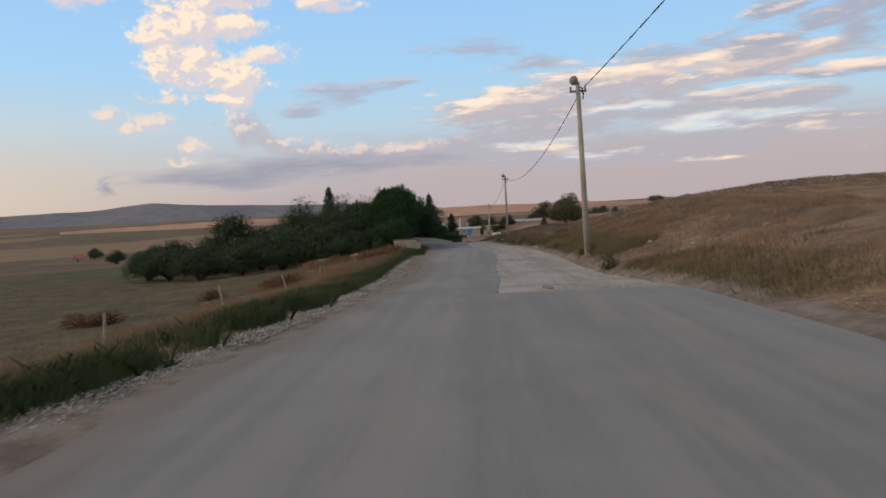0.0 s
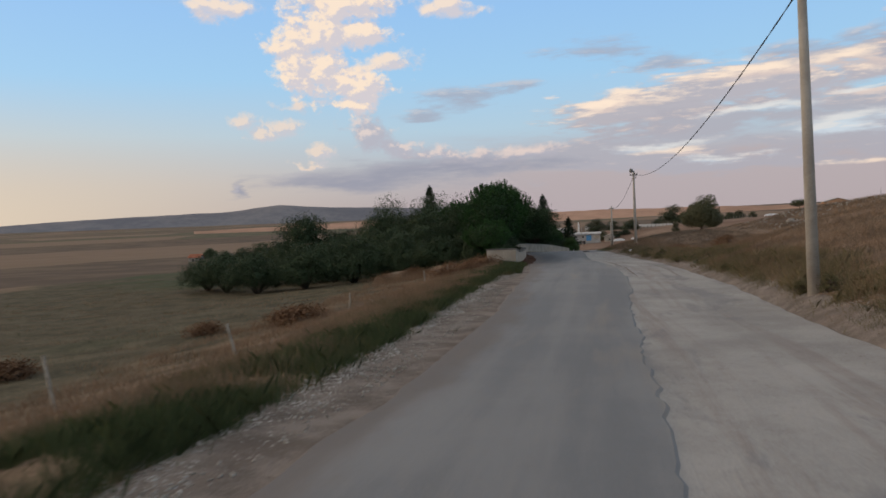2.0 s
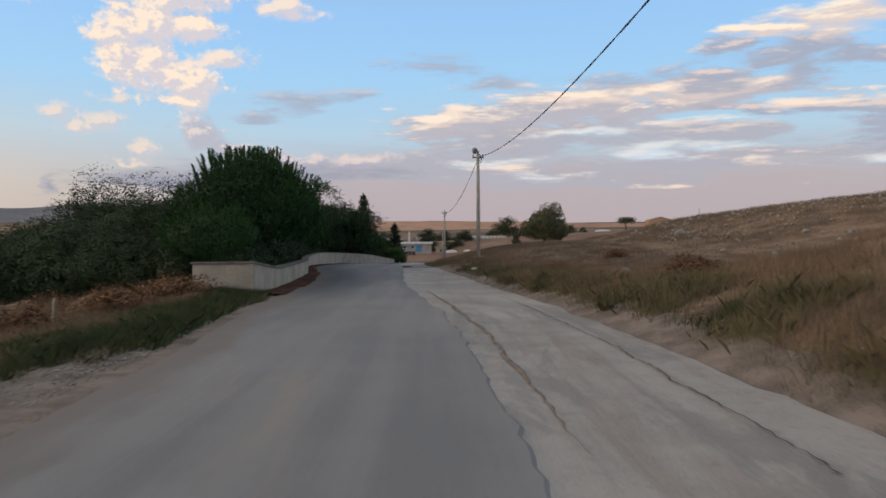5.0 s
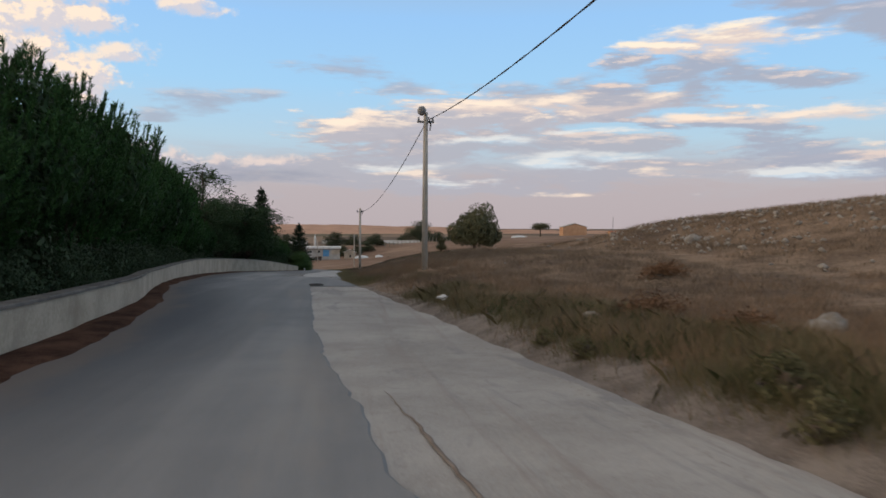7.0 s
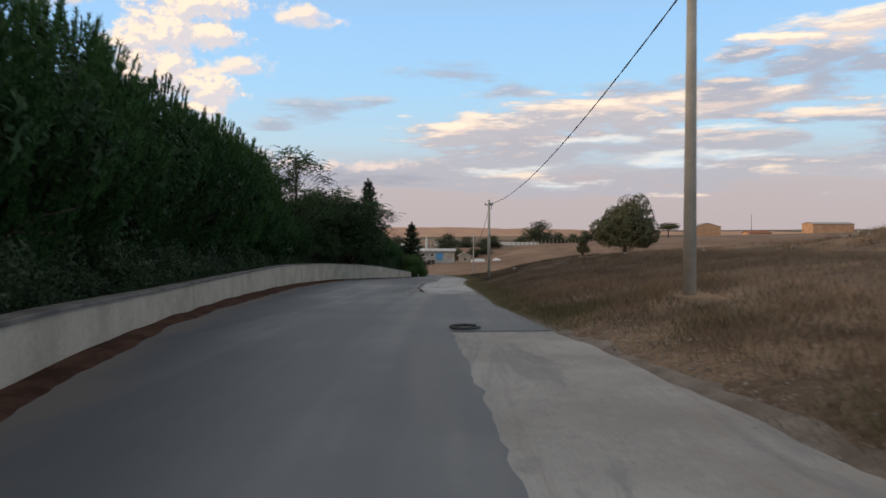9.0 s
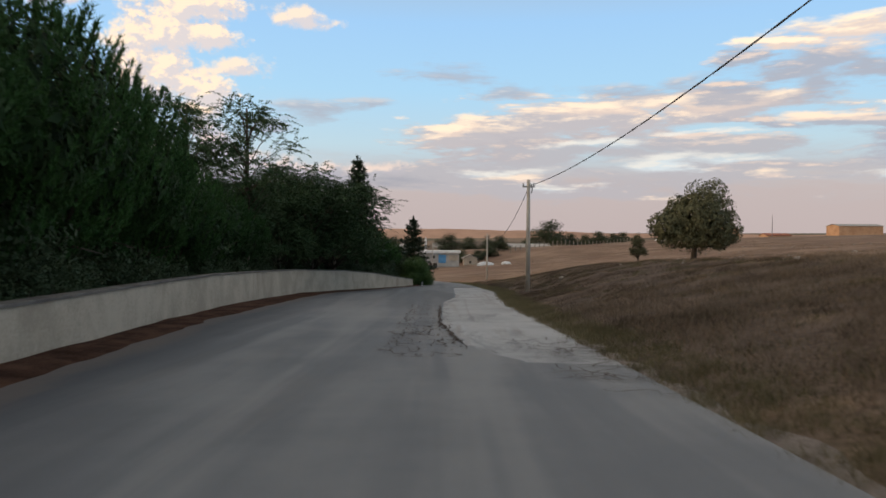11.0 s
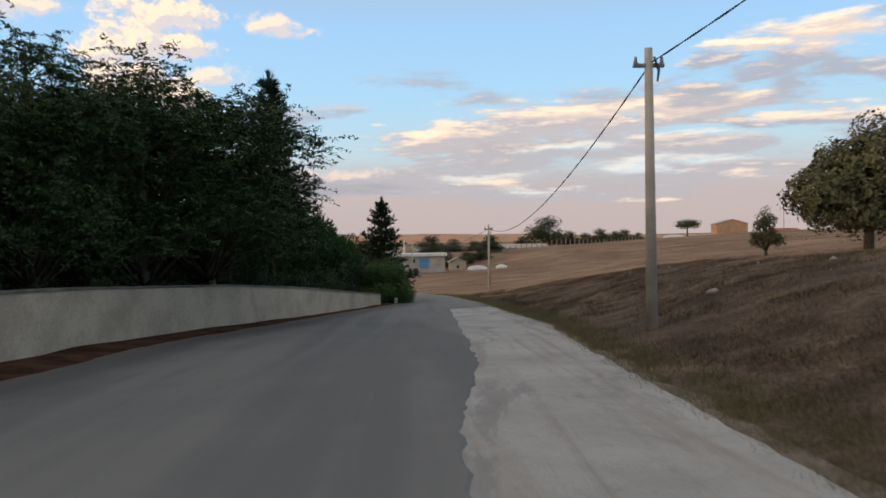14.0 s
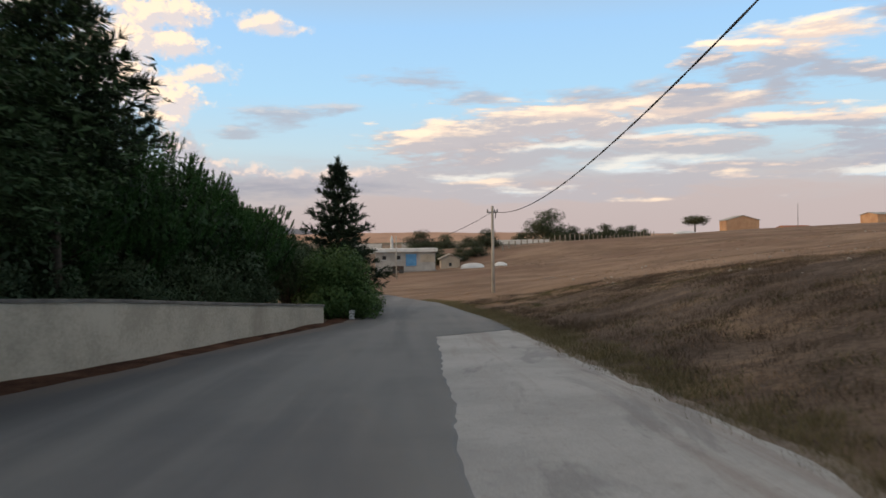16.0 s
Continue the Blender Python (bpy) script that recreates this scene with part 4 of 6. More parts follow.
def feather_tree(height, spread, label, n=30, name="broadleaf_tree", sprays=34, low=0.30, fine=0.10, trunk=0.3, frond=0.45):
    """An airy tree whose twigs droop at their ends, set with many narrow leaflets."""
    ob = tagged(new(name), label, "tree", "trees behind the wall")
    tips = []
    for i in range(n):
        a, k = i * 2.4, math.sqrt((i + 0.5) / n)
        z = low + (0.96 - low) * rng.random() * (1 - 0.35 * k * k)
        k = min(k, 0.30 + 1.5 * z)
        tips.append((spread * 0.8 * k * math.cos(a), spread * 0.8 * k * math.sin(a), height * z))
    leader(tips, height, trunk, ob)
    m = n * sprays
    at = np.repeat(np.array(tips), sprays, 0)
    start = at + rng.normal(size=(m, 3)) * spread * np.array([0.13, 0.13, 0.10])
    way = unit(m) * np.array([1, 1, 0.5]) + 0.25 * at / spread * np.array([1, 1, 0]) + np.array([0, 0, 0.3])
    way /= np.linalg.norm(way, axis=1, keepdims=True)
    side = np.cross(way, [0, 0, 1.0])
    side /= np.linalg.norm(side, axis=1, keepdims=True) + 1e-9
    long = (frond * (1 + rng.random(m)))[:, None]
    ps = []
    for k in range(13):
        q = (k + 0.5) / 13
        for e in (-1, 1):
            ps.append(start + way * long * q + side * e * 0.05 + np.array([0, 0, -0.42]) * long * q * q + 0.02 * rng.normal(size=(m, 3)))
    ps = np.concatenate(ps)
    ps = ps[ps[:, 2] > (low - 0.05) * height]
    ns = np.array([0, 0, 0.8]) + 0.6 * rng.normal(size=ps.shape)
    ns /= np.linalg.norm(ns, axis=1, keepdims=True)
    v, f = leaves(ps, ns, fine, fine * 0.36)
    quick_mesh("crown", v, f, M_LEAF, ob)
    return ob


def spruce(height, spread, label, mat=None, foot=0.06):
    """A ragged conifer: uneven boughs in loose tiers, each a spine of short needle twigs, drooping low down and lifting near the top."""
    ob = tagged(new("spruce_tree"), label, "tree")
    v, f = tube([(0, 0, -0.3), (0, 0, height * 0.5), (0, 0, height * 0.98)], [0.14, 0.08, 0.015], 7)
    mesh_object("trunk", v, f, M_BARK, ob, True)
    ps, ws = [], []
    tiers = int(height * 3.4 * (1 - foot))
    for i in range(tiers):
        z0 = foot + (0.97 - foot) * (i + 0.3 * rng.random()) / tiers
        count = 7 + int(6 * (1 - z0))
        turn = rng.random() * 6.283
        for b in range(count):
            z = z0 + 0.012 * rng.normal()
            a = turn + 6.283 * b / count + 0.25 * rng.normal()
            l = spread * max(1 - z, 0.02) ** 0.92 * (0.5 + 0.7 * rng.random()) + 0.12
            tilt = 0.55 * z - 0.12
            d = np.array([math.cos(a), math.sin(a), tilt])
            side = np.array([-math.sin(a), math.cos(a), 0])
            steps = int(5 + 9 * l)
            for k in range(steps):
                s = (k + rng.random()) / steps
                w = 0.34 * l * (1 - s) * rng.normal()
                ps.append(d * l * s + side * w + np.array([0, 0, z * height + 0.10 * l * s * s - 0.10 * abs(w)]) + rng.normal(size=3) * 0.04)
                ws.append(d + side * w * 0.9 + np.array([0, 0, 0.35]))
    for k in range(14):
        ps.append(np.array([0, 0, height * (0.93 + 0.07 * k / 14)]) + rng.normal(size=3) * 0.02)
        ws.append(np.array([0.2 * rng.normal(), 0.2 * rng.normal(), 1.0]))
    ws = np.array(ws)
    ws /= np.linalg.norm(ws, axis=1, keepdims=True)
    v, f = needles(np.array(ps), ws, 0.26, 0.042, 10, 0.75)
    quick_mesh("crown", v, f, mat or M_SPRUCE, ob)
    return ob


def plant(ob, x, y, turn=0.0, size=1.0, sink=0.0, wide=1.0):
    ob.matrix_world = pose(x, y, land(x, y) - sink, 0, 0, turn) @ Matrix.Diagonal((size * wide, size * wide, size, 1))
    return ob


def copied(ob, x, y, turn=0.0, size=1.0, sink=0.0, wide=1.0):
    c = copy_thing(ob, Matrix())
    c.matrix_basis = pose(x, y, land(x, y) - sink, 0, 0, turn) @ Matrix.Diagonal((size * wide, size * wide, size, 1))
    return c


# pines along the wall
PINE = "dense dark green pine with upright needle brushes behind the wall"
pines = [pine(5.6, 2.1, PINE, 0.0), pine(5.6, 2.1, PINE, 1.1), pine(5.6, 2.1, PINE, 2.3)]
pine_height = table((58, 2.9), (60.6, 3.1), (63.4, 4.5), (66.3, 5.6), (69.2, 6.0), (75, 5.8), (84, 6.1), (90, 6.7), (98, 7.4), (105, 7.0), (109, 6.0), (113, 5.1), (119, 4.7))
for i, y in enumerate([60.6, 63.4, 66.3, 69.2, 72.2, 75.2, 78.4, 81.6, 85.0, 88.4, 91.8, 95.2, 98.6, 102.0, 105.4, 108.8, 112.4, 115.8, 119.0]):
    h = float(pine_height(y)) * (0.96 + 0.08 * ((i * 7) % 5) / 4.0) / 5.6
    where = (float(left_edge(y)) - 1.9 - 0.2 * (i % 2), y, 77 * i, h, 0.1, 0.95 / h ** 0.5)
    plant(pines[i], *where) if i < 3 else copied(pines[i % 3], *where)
for i, (y, off) in enumerate([(80, -5.8), (87, -5.6), (94, -5.8), (101, -5.8), (108, -5.4)]):
    copied(pines[i % 3], float(left_edge(y)) + off, y, 50 * i + 20, float(pine_height(y)) * 0.9 / 5.6)
# broadleaf trees further along the wall: full ones, and slender airy ones that stand out above
dense = [feather_tree(7.2, 2.9, "full dark green tree with drooping twigs behind the wall", n=60, sprays=32, low=0.28, fine=0.115, trunk=0.16),
         feather_tree(7.2, 2.9, "broad green tree with ragged drooping twigs behind the wall", n=58, sprays=30, low=0.28, fine=0.12, trunk=0.2, frond=0.5)]
airy = [feather_tree(10.2, 1.9, "slender airy tree with long feathery leaves behind the wall", n=34, sprays=17, low=0.5, fine=0.14, trunk=0.45, frond=0.6),
        feather_tree(9.8, 2.3, "slender airy tree with long feathery leaves behind the wall", n=34, sprays=17, low=0.46, fine=0.14, trunk=0.4, frond=0.6)]
plant(airy[0], -14.6, 119.5, 10, 1.0)
plant(airy[1], -12.2, 121.3, 80, 1.05)
copied(airy[0], -12.2, 127.5, 200, 0.77)
copied(airy[1], -11.4, 131.5, 150, 0.66)
plant(dense[0], float(left_edge(130.5)) - 1.0, 130.5, 0, 1.06, 0, 1.30)
plant(dense[1], float(left_edge(133.8)) - 1.0, 133.8, 40, 1.07, 0, 1.30)
for i, (y, off, k, h) in enumerate([(115.0, -4.8, 1, 6.4), (117.5, -4.2, 0, 6.2), (119.4, -2.6, 0, 5.6), (121.4, -2.6, 1, 5.6), (125.4, -4.6, 1, 6.6), (123.8, -2.3, 0, 5.6), (127.0, -1.5, 1, 6.7), (137.6, -2.4, 0, 6.4), (139.6, -3.6, 1, 6.2), (121, -5.6, 0, 5.8), (129, -5.0, 1, 7.6), (132.5, -4.2, 0, 7.8), (135, -5.0, 0, 7.6)]):
    copied(dense[k], float(left_edge(y)) + off, y, 67 * i + 20, h / 7.4, 0, 0.98)
for i, (y, off, h) in enumerate([(140.6, -2.6, 5.2), (143.2, -2.7, 4.9), (145.6, -2.6, 4.4), (148.0, -2.6, 3.9), (144.5, -4.8, 5.2), (150.2, -2.6, 3.7), (153.2, -3.2, 3.6), (155.6, -4.4, 3.8)]):
    copied(pines[i % 3], float(left_edge(y)) + off, y, 90 * i, h / 5.6)
plant(spruce(9.4, 2.7, "dark ragged conifer standing above the trees", None, 0.34), -8.7, 139.0)
plant(spruce(6.2, 2.3, "dark spruce at the bend of the road"), -5.2, 157.0)
plant(broadleaf(2.9, 1.6, "rounded bright green bush at the end of the wall", M_BUSH, n=13, per=3600, size=0.09, trunk=0.0, name="round_bush", shape=0.3, gap=-0.3), -4.65, 151.6, 30, 1.06, 0.4)

# thicket in the hollow before the wall
bush = [broadleaf(4.6, 2.6, "dense dark green thicket tree in the hollow", M_THICKET, n=14, per=4200, size=0.09, trunk=0.0, name="thicket_tree", group="thicket in the hollow", shape=0.35),
        broadleaf(3.4, 2.2, "low dark green bush in the hollow", M_THICKET, n=13, per=3800, size=0.08, trunk=0.0, name="thicket_tree", group="thicket in the hollow", shape=0.35)]
ragged_tree = broadleaf(7.0, 3.1, "tall ragged dark green tree in the hollow", M_THICKET, n=18, per=3300, size=0.11, trunk=0.08, name="thicket_tree", group="thicket in the hollow", gap=0.0, shape=0.55)
plant(bush[0], -24.0, 72.0, 0, 1.38, 0, 0.95)
plant(bush[1], -28.0, 65.5, 0, 0.95, 0, 1.35)
plant(ragged_tree, -18.4, 78.5, 0, 1.04, 0, 1.05)
for i, (x, y, k) in enumerate([(-14.6, 76.0, 0.95), (-15.2, 84.0, 1.05), (-20.5, 86.0, 1.06), (-11.8, 80.5, 0.92), (-17.5, 93.0, 1.12), (-11.0, 70.5, 0.74), (-24.5, 96.0, 1.0)]):
    copied(ragged_tree, x, y, 83 * i + 30, k, 0.1, 1.1)
for i, (x, y, k, s) in enumerate([(-24, 62.5, 1, 0.95), (-20.5, 63.0, 1, 1.05), (-17, 63.5, 1, 1.1), (-13.5, 64.5, 1, 1.0), (-10.5, 63, 1, 0.8), (-31, 68, 1, 0.9), (-27.0, 75, 0, 0.95), (-20.8, 70, 1, 1.05), (-16.5, 70, 0, 0.95),
                                  (-13.0, 69, 0, 0.9), (-8.8, 64.5, 1, 0.8), (-25, 84, 0, 1.05), (-44, 105, 1, 1.3), (-48, 108, 1, 1.1), (-41, 100, 1, 0.9), (-70, 150, 1, 0.9), (-95, 190, 1, 1.2), (-88, 205, 1, 1.0), (-130, 245, 1, 1.2)]):
    copied(bush[k], x, y, 71 * i, s, 0.1, 1.2)
# undergrowth behind the wall
under = broadleaf(3.4, 2.2, "low dark green shrub behind the wall", M_THICKET, n=9, per=1300, size=0.13, trunk=0.0, name="shrub", group="undergrowth behind the wall", shape=0.35)
plant(under, float(left_edge(62)) - 2.6, 61.0, 0, 0.7, 0.1, 0.9)
for i, y in enumerate(np.linspace(62, 149, 34)):
    copied(under, float(left_edge(y)) - 2.6 - 0.6 * (i % 2), float(y), 53 * i, 0.78 + 0.12 * (i % 3), 0.1, 0.9)
for i, y in enumerate(np.linspace(60, 147, 44)):
    copied(under, float(left_edge(y)) - 1.35, float(y), 97 * i, 0.46 + 0.06 * (i % 3), 0.1, 0.8)
for i, y in enumerate(np.linspace(111, 147, 15)):
    copied(under, float(left_edge(y)) - 5.0 - 0.8 * (i % 2), float(y), 41 * i, 0.9 + 0.14 * (i % 3), 0.1, 1.0)
for i, (x, y, k) in enumerate([(-6.6, 152.6, 0.85), (-7.2, 155.4, 0.9), (-6.9, 158.5, 0.8)]):
    copied(bush[1], x, y, 61 * i, k, 0.1)
plant(spruce(10.6, 3.0, "dark ragged conifer above the thicket"), -23.4, 118.0)

# oak and other trees on the east side
oak = plant(round_tree(6.4, 3.5, "lone round oak on the dry field"), 16.9, 141.2, 0, 1.0)
plant(broadleaf(2.3, 0.85, "small sapling beside the lone oak", M_OAK, n=7, per=900, size=0.09, trunk=0.1, name="sapling", shape=0.8), 13.0, 142.6)
farm = broadleaf(6.0, 3.4, "dark green tree by the farm buildings", M_FARM, n=11, per=1500, size=0.22, trunk=0.05, name="farm_tree", group="trees by the farm")
plant(farm, 25.0, 271.0, 0, 1.12, 0, 1.45)
for i, (x, y, s) in enumerate([(20.5, 276, 0.5), (31.5, 277, 0.62), (37, 284, 0.55), (41.5, 288, 0.66), (47.5, 297, 0.5), (52, 305, 0.6), (59, 316, 0.42), (11, 252, 0.6), (5.6, 240, 0.42), (8.2, 243, 0.5), (2.0, 238, 0.5), (0.0, 290, 0.9), (-14, 262, 0.9), (6, 300, 0.8), (12, 305, 0.7)]):
    copied(farm, x, y, 60 * i, s * 0.95, 0.1, 1.45)


def land_at(spots):
    """Heights of the land at many places, from the corners of half-metre cells."""
    q = np.asarray(spots) / 0.5
    c = np.floor(q).astype(int)
    fx, fy = (q - c).T
    keys = (c[:, 0] + 20000) * 100000 + (c[:, 1] + 20000)
    z = []
    for dx, dy in ((0, 0), (1, 0), (0, 1), (1, 1)):
        k, inv = np.unique(keys + dx * 100000 + dy, return_inverse=True)
        z.append(np.array([land((i // 100000 - 20000) * 0.5, (i % 100000 - 20000) * 0.5) for i in k.tolist()])[inv])
    return (z[0] * (1 - fx) + z[1] * fx) * (1 - fy) + (z[2] * (1 - fx) + z[3] * fx) * fy


def grass(name, spots, mat, height, width, label, bend=0.5, near=False):
    """Blades of grass at spots, each a bent three-sided sliver."""
    spots = np.asarray(spots)
    for px, py in [q[:2] for q in POLES]:
        spots = spots[(abs(spots[:, 0] - px) > 0.3) | (spots[:, 1] < py - 1.6) | (spots[:, 1] > py + 0.3)]
    n = len(spots)
    z = land_at(spots)
    p = np.column_stack([spots, z - 0.03])
    a = rng.random(n) * 6.283
    side = np.column_stack([np.cos(a), np.sin(a), 0 * a])
    lean = np.column_stack([rng.normal(size=n), rng.normal(size=n), 0 * a]) * bend * 0.5
    h = (height * (0.45 + 0.9 * rng.random(n)))[:, None]
    w = width * (0.6 + 0.8 * rng.random(n))[:, None]
    up = np.array([[0, 0, 1.0]])
    mid = p + up * h * 0.6 + lean * h * 0.35
    tip = p + up * h + lean * h
    if near:
        v = np.stack([p - side * w, p + side * w, mid + side * w * 0.6, tip, mid - side * w * 0.6], 1).reshape(-1, 3)
    else:
        v = np.stack([p - side * w, p + side * w, tip], 1).reshape(-1, 3)
    f = np.arange(len(v)).reshape(n, len(v) // n)
    return tagged(quick_mesh(name, v, f, mat), label, "grass", kind="stuff")


def scattered(n, y0, y1, d0, d1, side, tufts=0, spread=0.12, density=None):
    """Places beside the road, d0 to d1 from its edge; in tufts where wanted."""
    out = []
    while len(out) < n:
        y, d = y0 + (y1 - y0) * rng.random(), d0 + (d1 - d0) * rng.random() ** 1.3
        edge = float(right_edge(y)) + d if side > 0 else float(left_edge(y)) - d
        if density and noise.noise((edge * density, y * density, 1)) < -0.05 + 0.3 * (rng.random() - 0.5):
            continue
        for _ in range(max(tufts, 1)):
            out.append((edge + spread * rng.normal(), y + spread * rng.normal()))
    return np.array(out[:n])


def strewn(n, x0, x1, y0, y1, tufts=1, spread=0.3):
    c = np.column_stack([x0 + (x1 - x0) * rng.random(n // tufts), y0 + (y1 - y0) * rng.random(n // tufts)])
    return np.repeat(c, tufts, 0) + spread * rng.normal(size=(n // tufts * tufts, 2))


grass("verge_grass", scattered(70000, -3, 57, 0.05, 1.5, -1, 80, 0.15, 0.42), M_GRASS, 0.22, 0.0026, "rough green grass along the road edge", 0.9, True)
grass("verge_grass", scattered(50000, 6, 32, 0.1, 1.7, -1, 110, 0.15, 0.6), M_GRASS, 0.26, 0.0028, "thick dark green grass on the verge", 0.9, True)
grass("verge_grass", scattered(56000, -3, 57, 0.3, 3.2, -1, 34, 0.17, 0.5), M_OLIVE, 0.24, 0.0045, "half-dry grass among the green of the verge", 1.0)
grass("verge_straw", scattered(46000, -6, 57, 0.8, 9, -1, 30, 0.2, 0.35), M_STRAW, 0.27, 0.005, "dry straw-coloured grass beyond the verge", 0.9)
grass("verge_straw", scattered(40000, -4, 57, 0.9, 3.4, -1, 46, 0.18, 0.4), M_STRAW, 0.33, 0.0045, "tall dry grass at the back of the verge", 0.9)
grass("pasture_tufts", strewn(44000, -60, -8, 4, 90, 22, 0.35), M_OLIVE, 0.13, 0.008, "low tufts over the grazed pasture", 1.0)
grass("pasture_tufts", strewn(30000, -46, -7, 4, 75, 26, 0.4), M_STRAW, 0.17, 0.007, "dry tufts over the grazed pasture", 1.0)
grass("bank_grass", scattered(50000, 0, 85, 0.4, 2.4, 1, 26, 0.17, 0.3), M_OLIVE, 0.17, 0.005, "short green grass along the foot of the bank", 0.9)
grass("bank_straw", scattered(60000, 0, 70, 0.6, 15, 1, 22, 0.25, 0.3), M_STRAW, 0.22, 0.005, "dry straw-coloured grass on the bank", 0.9)
grass("crest_straw", scattered(9000, 28, 58, 6, 16, 1, 9, 0.2, 0.3), M_STRAW, 0.5, 0.005, "tall dry stalks on the crest of the bank", 0.6)
grass("bank_weeds", scattered(46000, 0, 105, 0.7, 18, 1, 26, 0.22, 0.25), M_WEED, 0.20, 0.006, "brown withered weeds on the bank", 1.0)
grass("field_straw", scattered(50000, 70, 190, 0.3, 14, 1, 26, 0.25, 0.3), M_STRAW, 0.10, 0.005, "short dry stubble along the road", 1.0)
grass("edge_grass", scattered(24000, 38, 68, 0.8, 2.3, 1, 90, 0.15, 0.5), M_GRASS, 0.19, 0.0026, "tall green tufts along the gravel of the road", 1.0, True)
grass("edge_straw", scattered(72000, 26, 72, 0.65, 2.7, 1, 90, 0.16, 0.6), M_VERGE, 0.24, 0.0026, "half-dry tufts along the gravel of the road", 1.0, True)
grass("edge_stalks", scattered(14000, 28, 90, 0.7, 4.5, 1, 12, 0.16, 0.4), M_STRAW, 0.45, 0.0032, "pale dry stalks among the verge grass", 0.8)
grass("bank_scrub", scattered(160000, 34, 108, 1.2, 11, 1, 70, 0.26), M_WEED, 0.20, 0.0042, "withered brown scrub covering the bank", 1.0)
grass("slope_scrub", scattered(60000, 90, 165, 0.9, 10, 1, 110, 0.22, 0.35), M_SCRUB, 0.15, 0.005, "clumps of withered scrub on the slope", 1.0)
grass("slope_scrub", scattered(40000, 90, 165, 0.6, 9, 1, 60, 0.2, 0.3), M_OLIVE, 0.11, 0.007, "olive tufts among the scrub of the slope", 1.0)
grass("field_weeds", scattered(90000, 86, 165, 0.9, 10, 1, 40, 0.3, 0.25), M_SCRUB, 0.10, 0.0045, "dark withered weeds on the slope", 1.0)
grass("slope_grass", scattered(100000, 80, 170, 0.03, 1.0, 1, 50, 0.13), M_VERGE, 0.14, 0.0042, "strip of green grass at the edge of the road", 0.9)

# ---- buildings and distance ----


def gabled(name, x0, y0, x1, y1, base, eave, ridge, wall_mat, roof_mat, label, along="x", openings=()):
    """A house: walls, a pitched roof with overhang, and openings (part, x, z, width, height) in its near face."""
    ob = tagged(new(name), label, "building")
    part("wall", boxed(x0, y0, base - 0.6, x1, y1, eave), wall_mat, ob)
    o = 0.3
    if along == "x":
        ym = (y0 + y1) / 2
        v = [(x0 - o, y0 - o, eave - 0.06), (x1 + o, y0 - o, eave - 0.06), (x1 + o, ym, ridge), (x0 - o, ym, ridge), (x0 - o, y1 + o, eave - 0.06), (x1 + o, y1 + o, eave - 0.06)]
        g = [(x0, y0, eave), (x0, y1, eave), (x0, ym, ridge - 0.05), (x1, y0, eave), (x1, y1, eave), (x1, ym, ridge - 0.05)]
    else:
        xm = (x0 + x1) / 2
        v = [(x0 - o, y0 - o, eave - 0.06), (x0 - o, y1 + o, eave - 0.06), (xm, y1 + o, ridge), (xm, y0 - o, ridge), (x1 + o, y0 - o, eave - 0.06), (x1 + o, y1 + o, eave - 0.06)]
        g = [(x0, y0, eave), (x1, y0, eave), (xm, y0, ridge - 0.05), (x0, y1, eave), (x1, y1, eave), (xm, y1, ridge - 0.05)]
    top = [(a, b, c + 0.12) for a, b, c in v]
    n = 6
    fs = [(0, 1, 2, 3), (3, 2, 5, 4)]
    faces = [tuple(i + n for i in f) for f in fs] + [tuple(reversed(f)) for f in fs]
    rim = (0, 1, 2, 5, 4, 3)
    faces += [(rim[i], rim[(i + 1) % 6], rim[(i + 1) % 6] + n, rim[i] + n) for i in range(6)]
    mesh_object("roof", v + top, faces, roof_mat, ob)
    for k in (0, 3):
        mesh_object("gable", g[k:k + 3], [(0, 1, 2)], wall_mat, ob)
    for kind, x, z, w, h, mat in openings:
        part(kind, boxed(x, y0 - 0.06, z, x + w, y0 + 0.1, z + h, bevel=0.02), mat, ob)
    return ob


# the long low building with the blue door
B = tagged(new("long_building"), "long low grey building with blue door and pale metal roof", "building")
part("wall", boxed(-6.6, 218.6, -7.6, 1.0, 225.0, -3.3), M_BLOCK, B)
part("roof", boxed(-7.0, 218.1, -3.3, 1.3, 225.4, -2.85, bevel=0.08), M_WHITE, B, "pale sheet metal roof")
part("door", boxed(-2.75, 218.5, -5.05, -1.4, 218.7, -3.55, bevel=0.02), M_BLUE, B, "bright blue painted door")
for x in (-5.7, -3.9):
    w = part("window", boxed(x, 218.5, -4.25, x + 0.48, 218.7, -3.75, bevel=0.02), M_DARK, B)
    part("window_frame", boxed(x - 0.05, 218.54, -4.32, x + 0.53, 218.66, -4.25), M_WHITE, w)
part("panel", boxed(-0.9, 218.52, -4.6, 0.9, 218.7, -3.6, bevel=0.02), M_PLASTER, B)
part("plinth", boxed(-6.7, 218.3, -7.6, 1.2, 218.6, -5.6, bevel=0.04), M_CONCRETE, B)

shed = gabled("shed", 91.5, 340, 101.4, 345, 0.0, 3.35, 4.75, M_OCHRE, M_BLOCK, "ochre gabled barn on the skyline of the field", "y")
gabled("house", 121.0, 362, 130.0, 369, 0.5, 1.2, 2.0, M_OCHRE, M_ROOF, "low house with a red tiled roof behind the field", "x")
gabled("barn", 128.5, 326, 143.0, 334, 1.0, 4.3, 4.9, M_OCHRE, M_BLOCK, "large plain ochre barn on the skyline", "x")
gabled("cottage", 2.2, 232, 5.0, 236, -6.5, -4.6, -3.9, M_PLASTER, M_STONE, "small pale stone cottage by the long building", "y", (("window", 3.4, -5.6, 0.4, 0.5, M_DARK),))
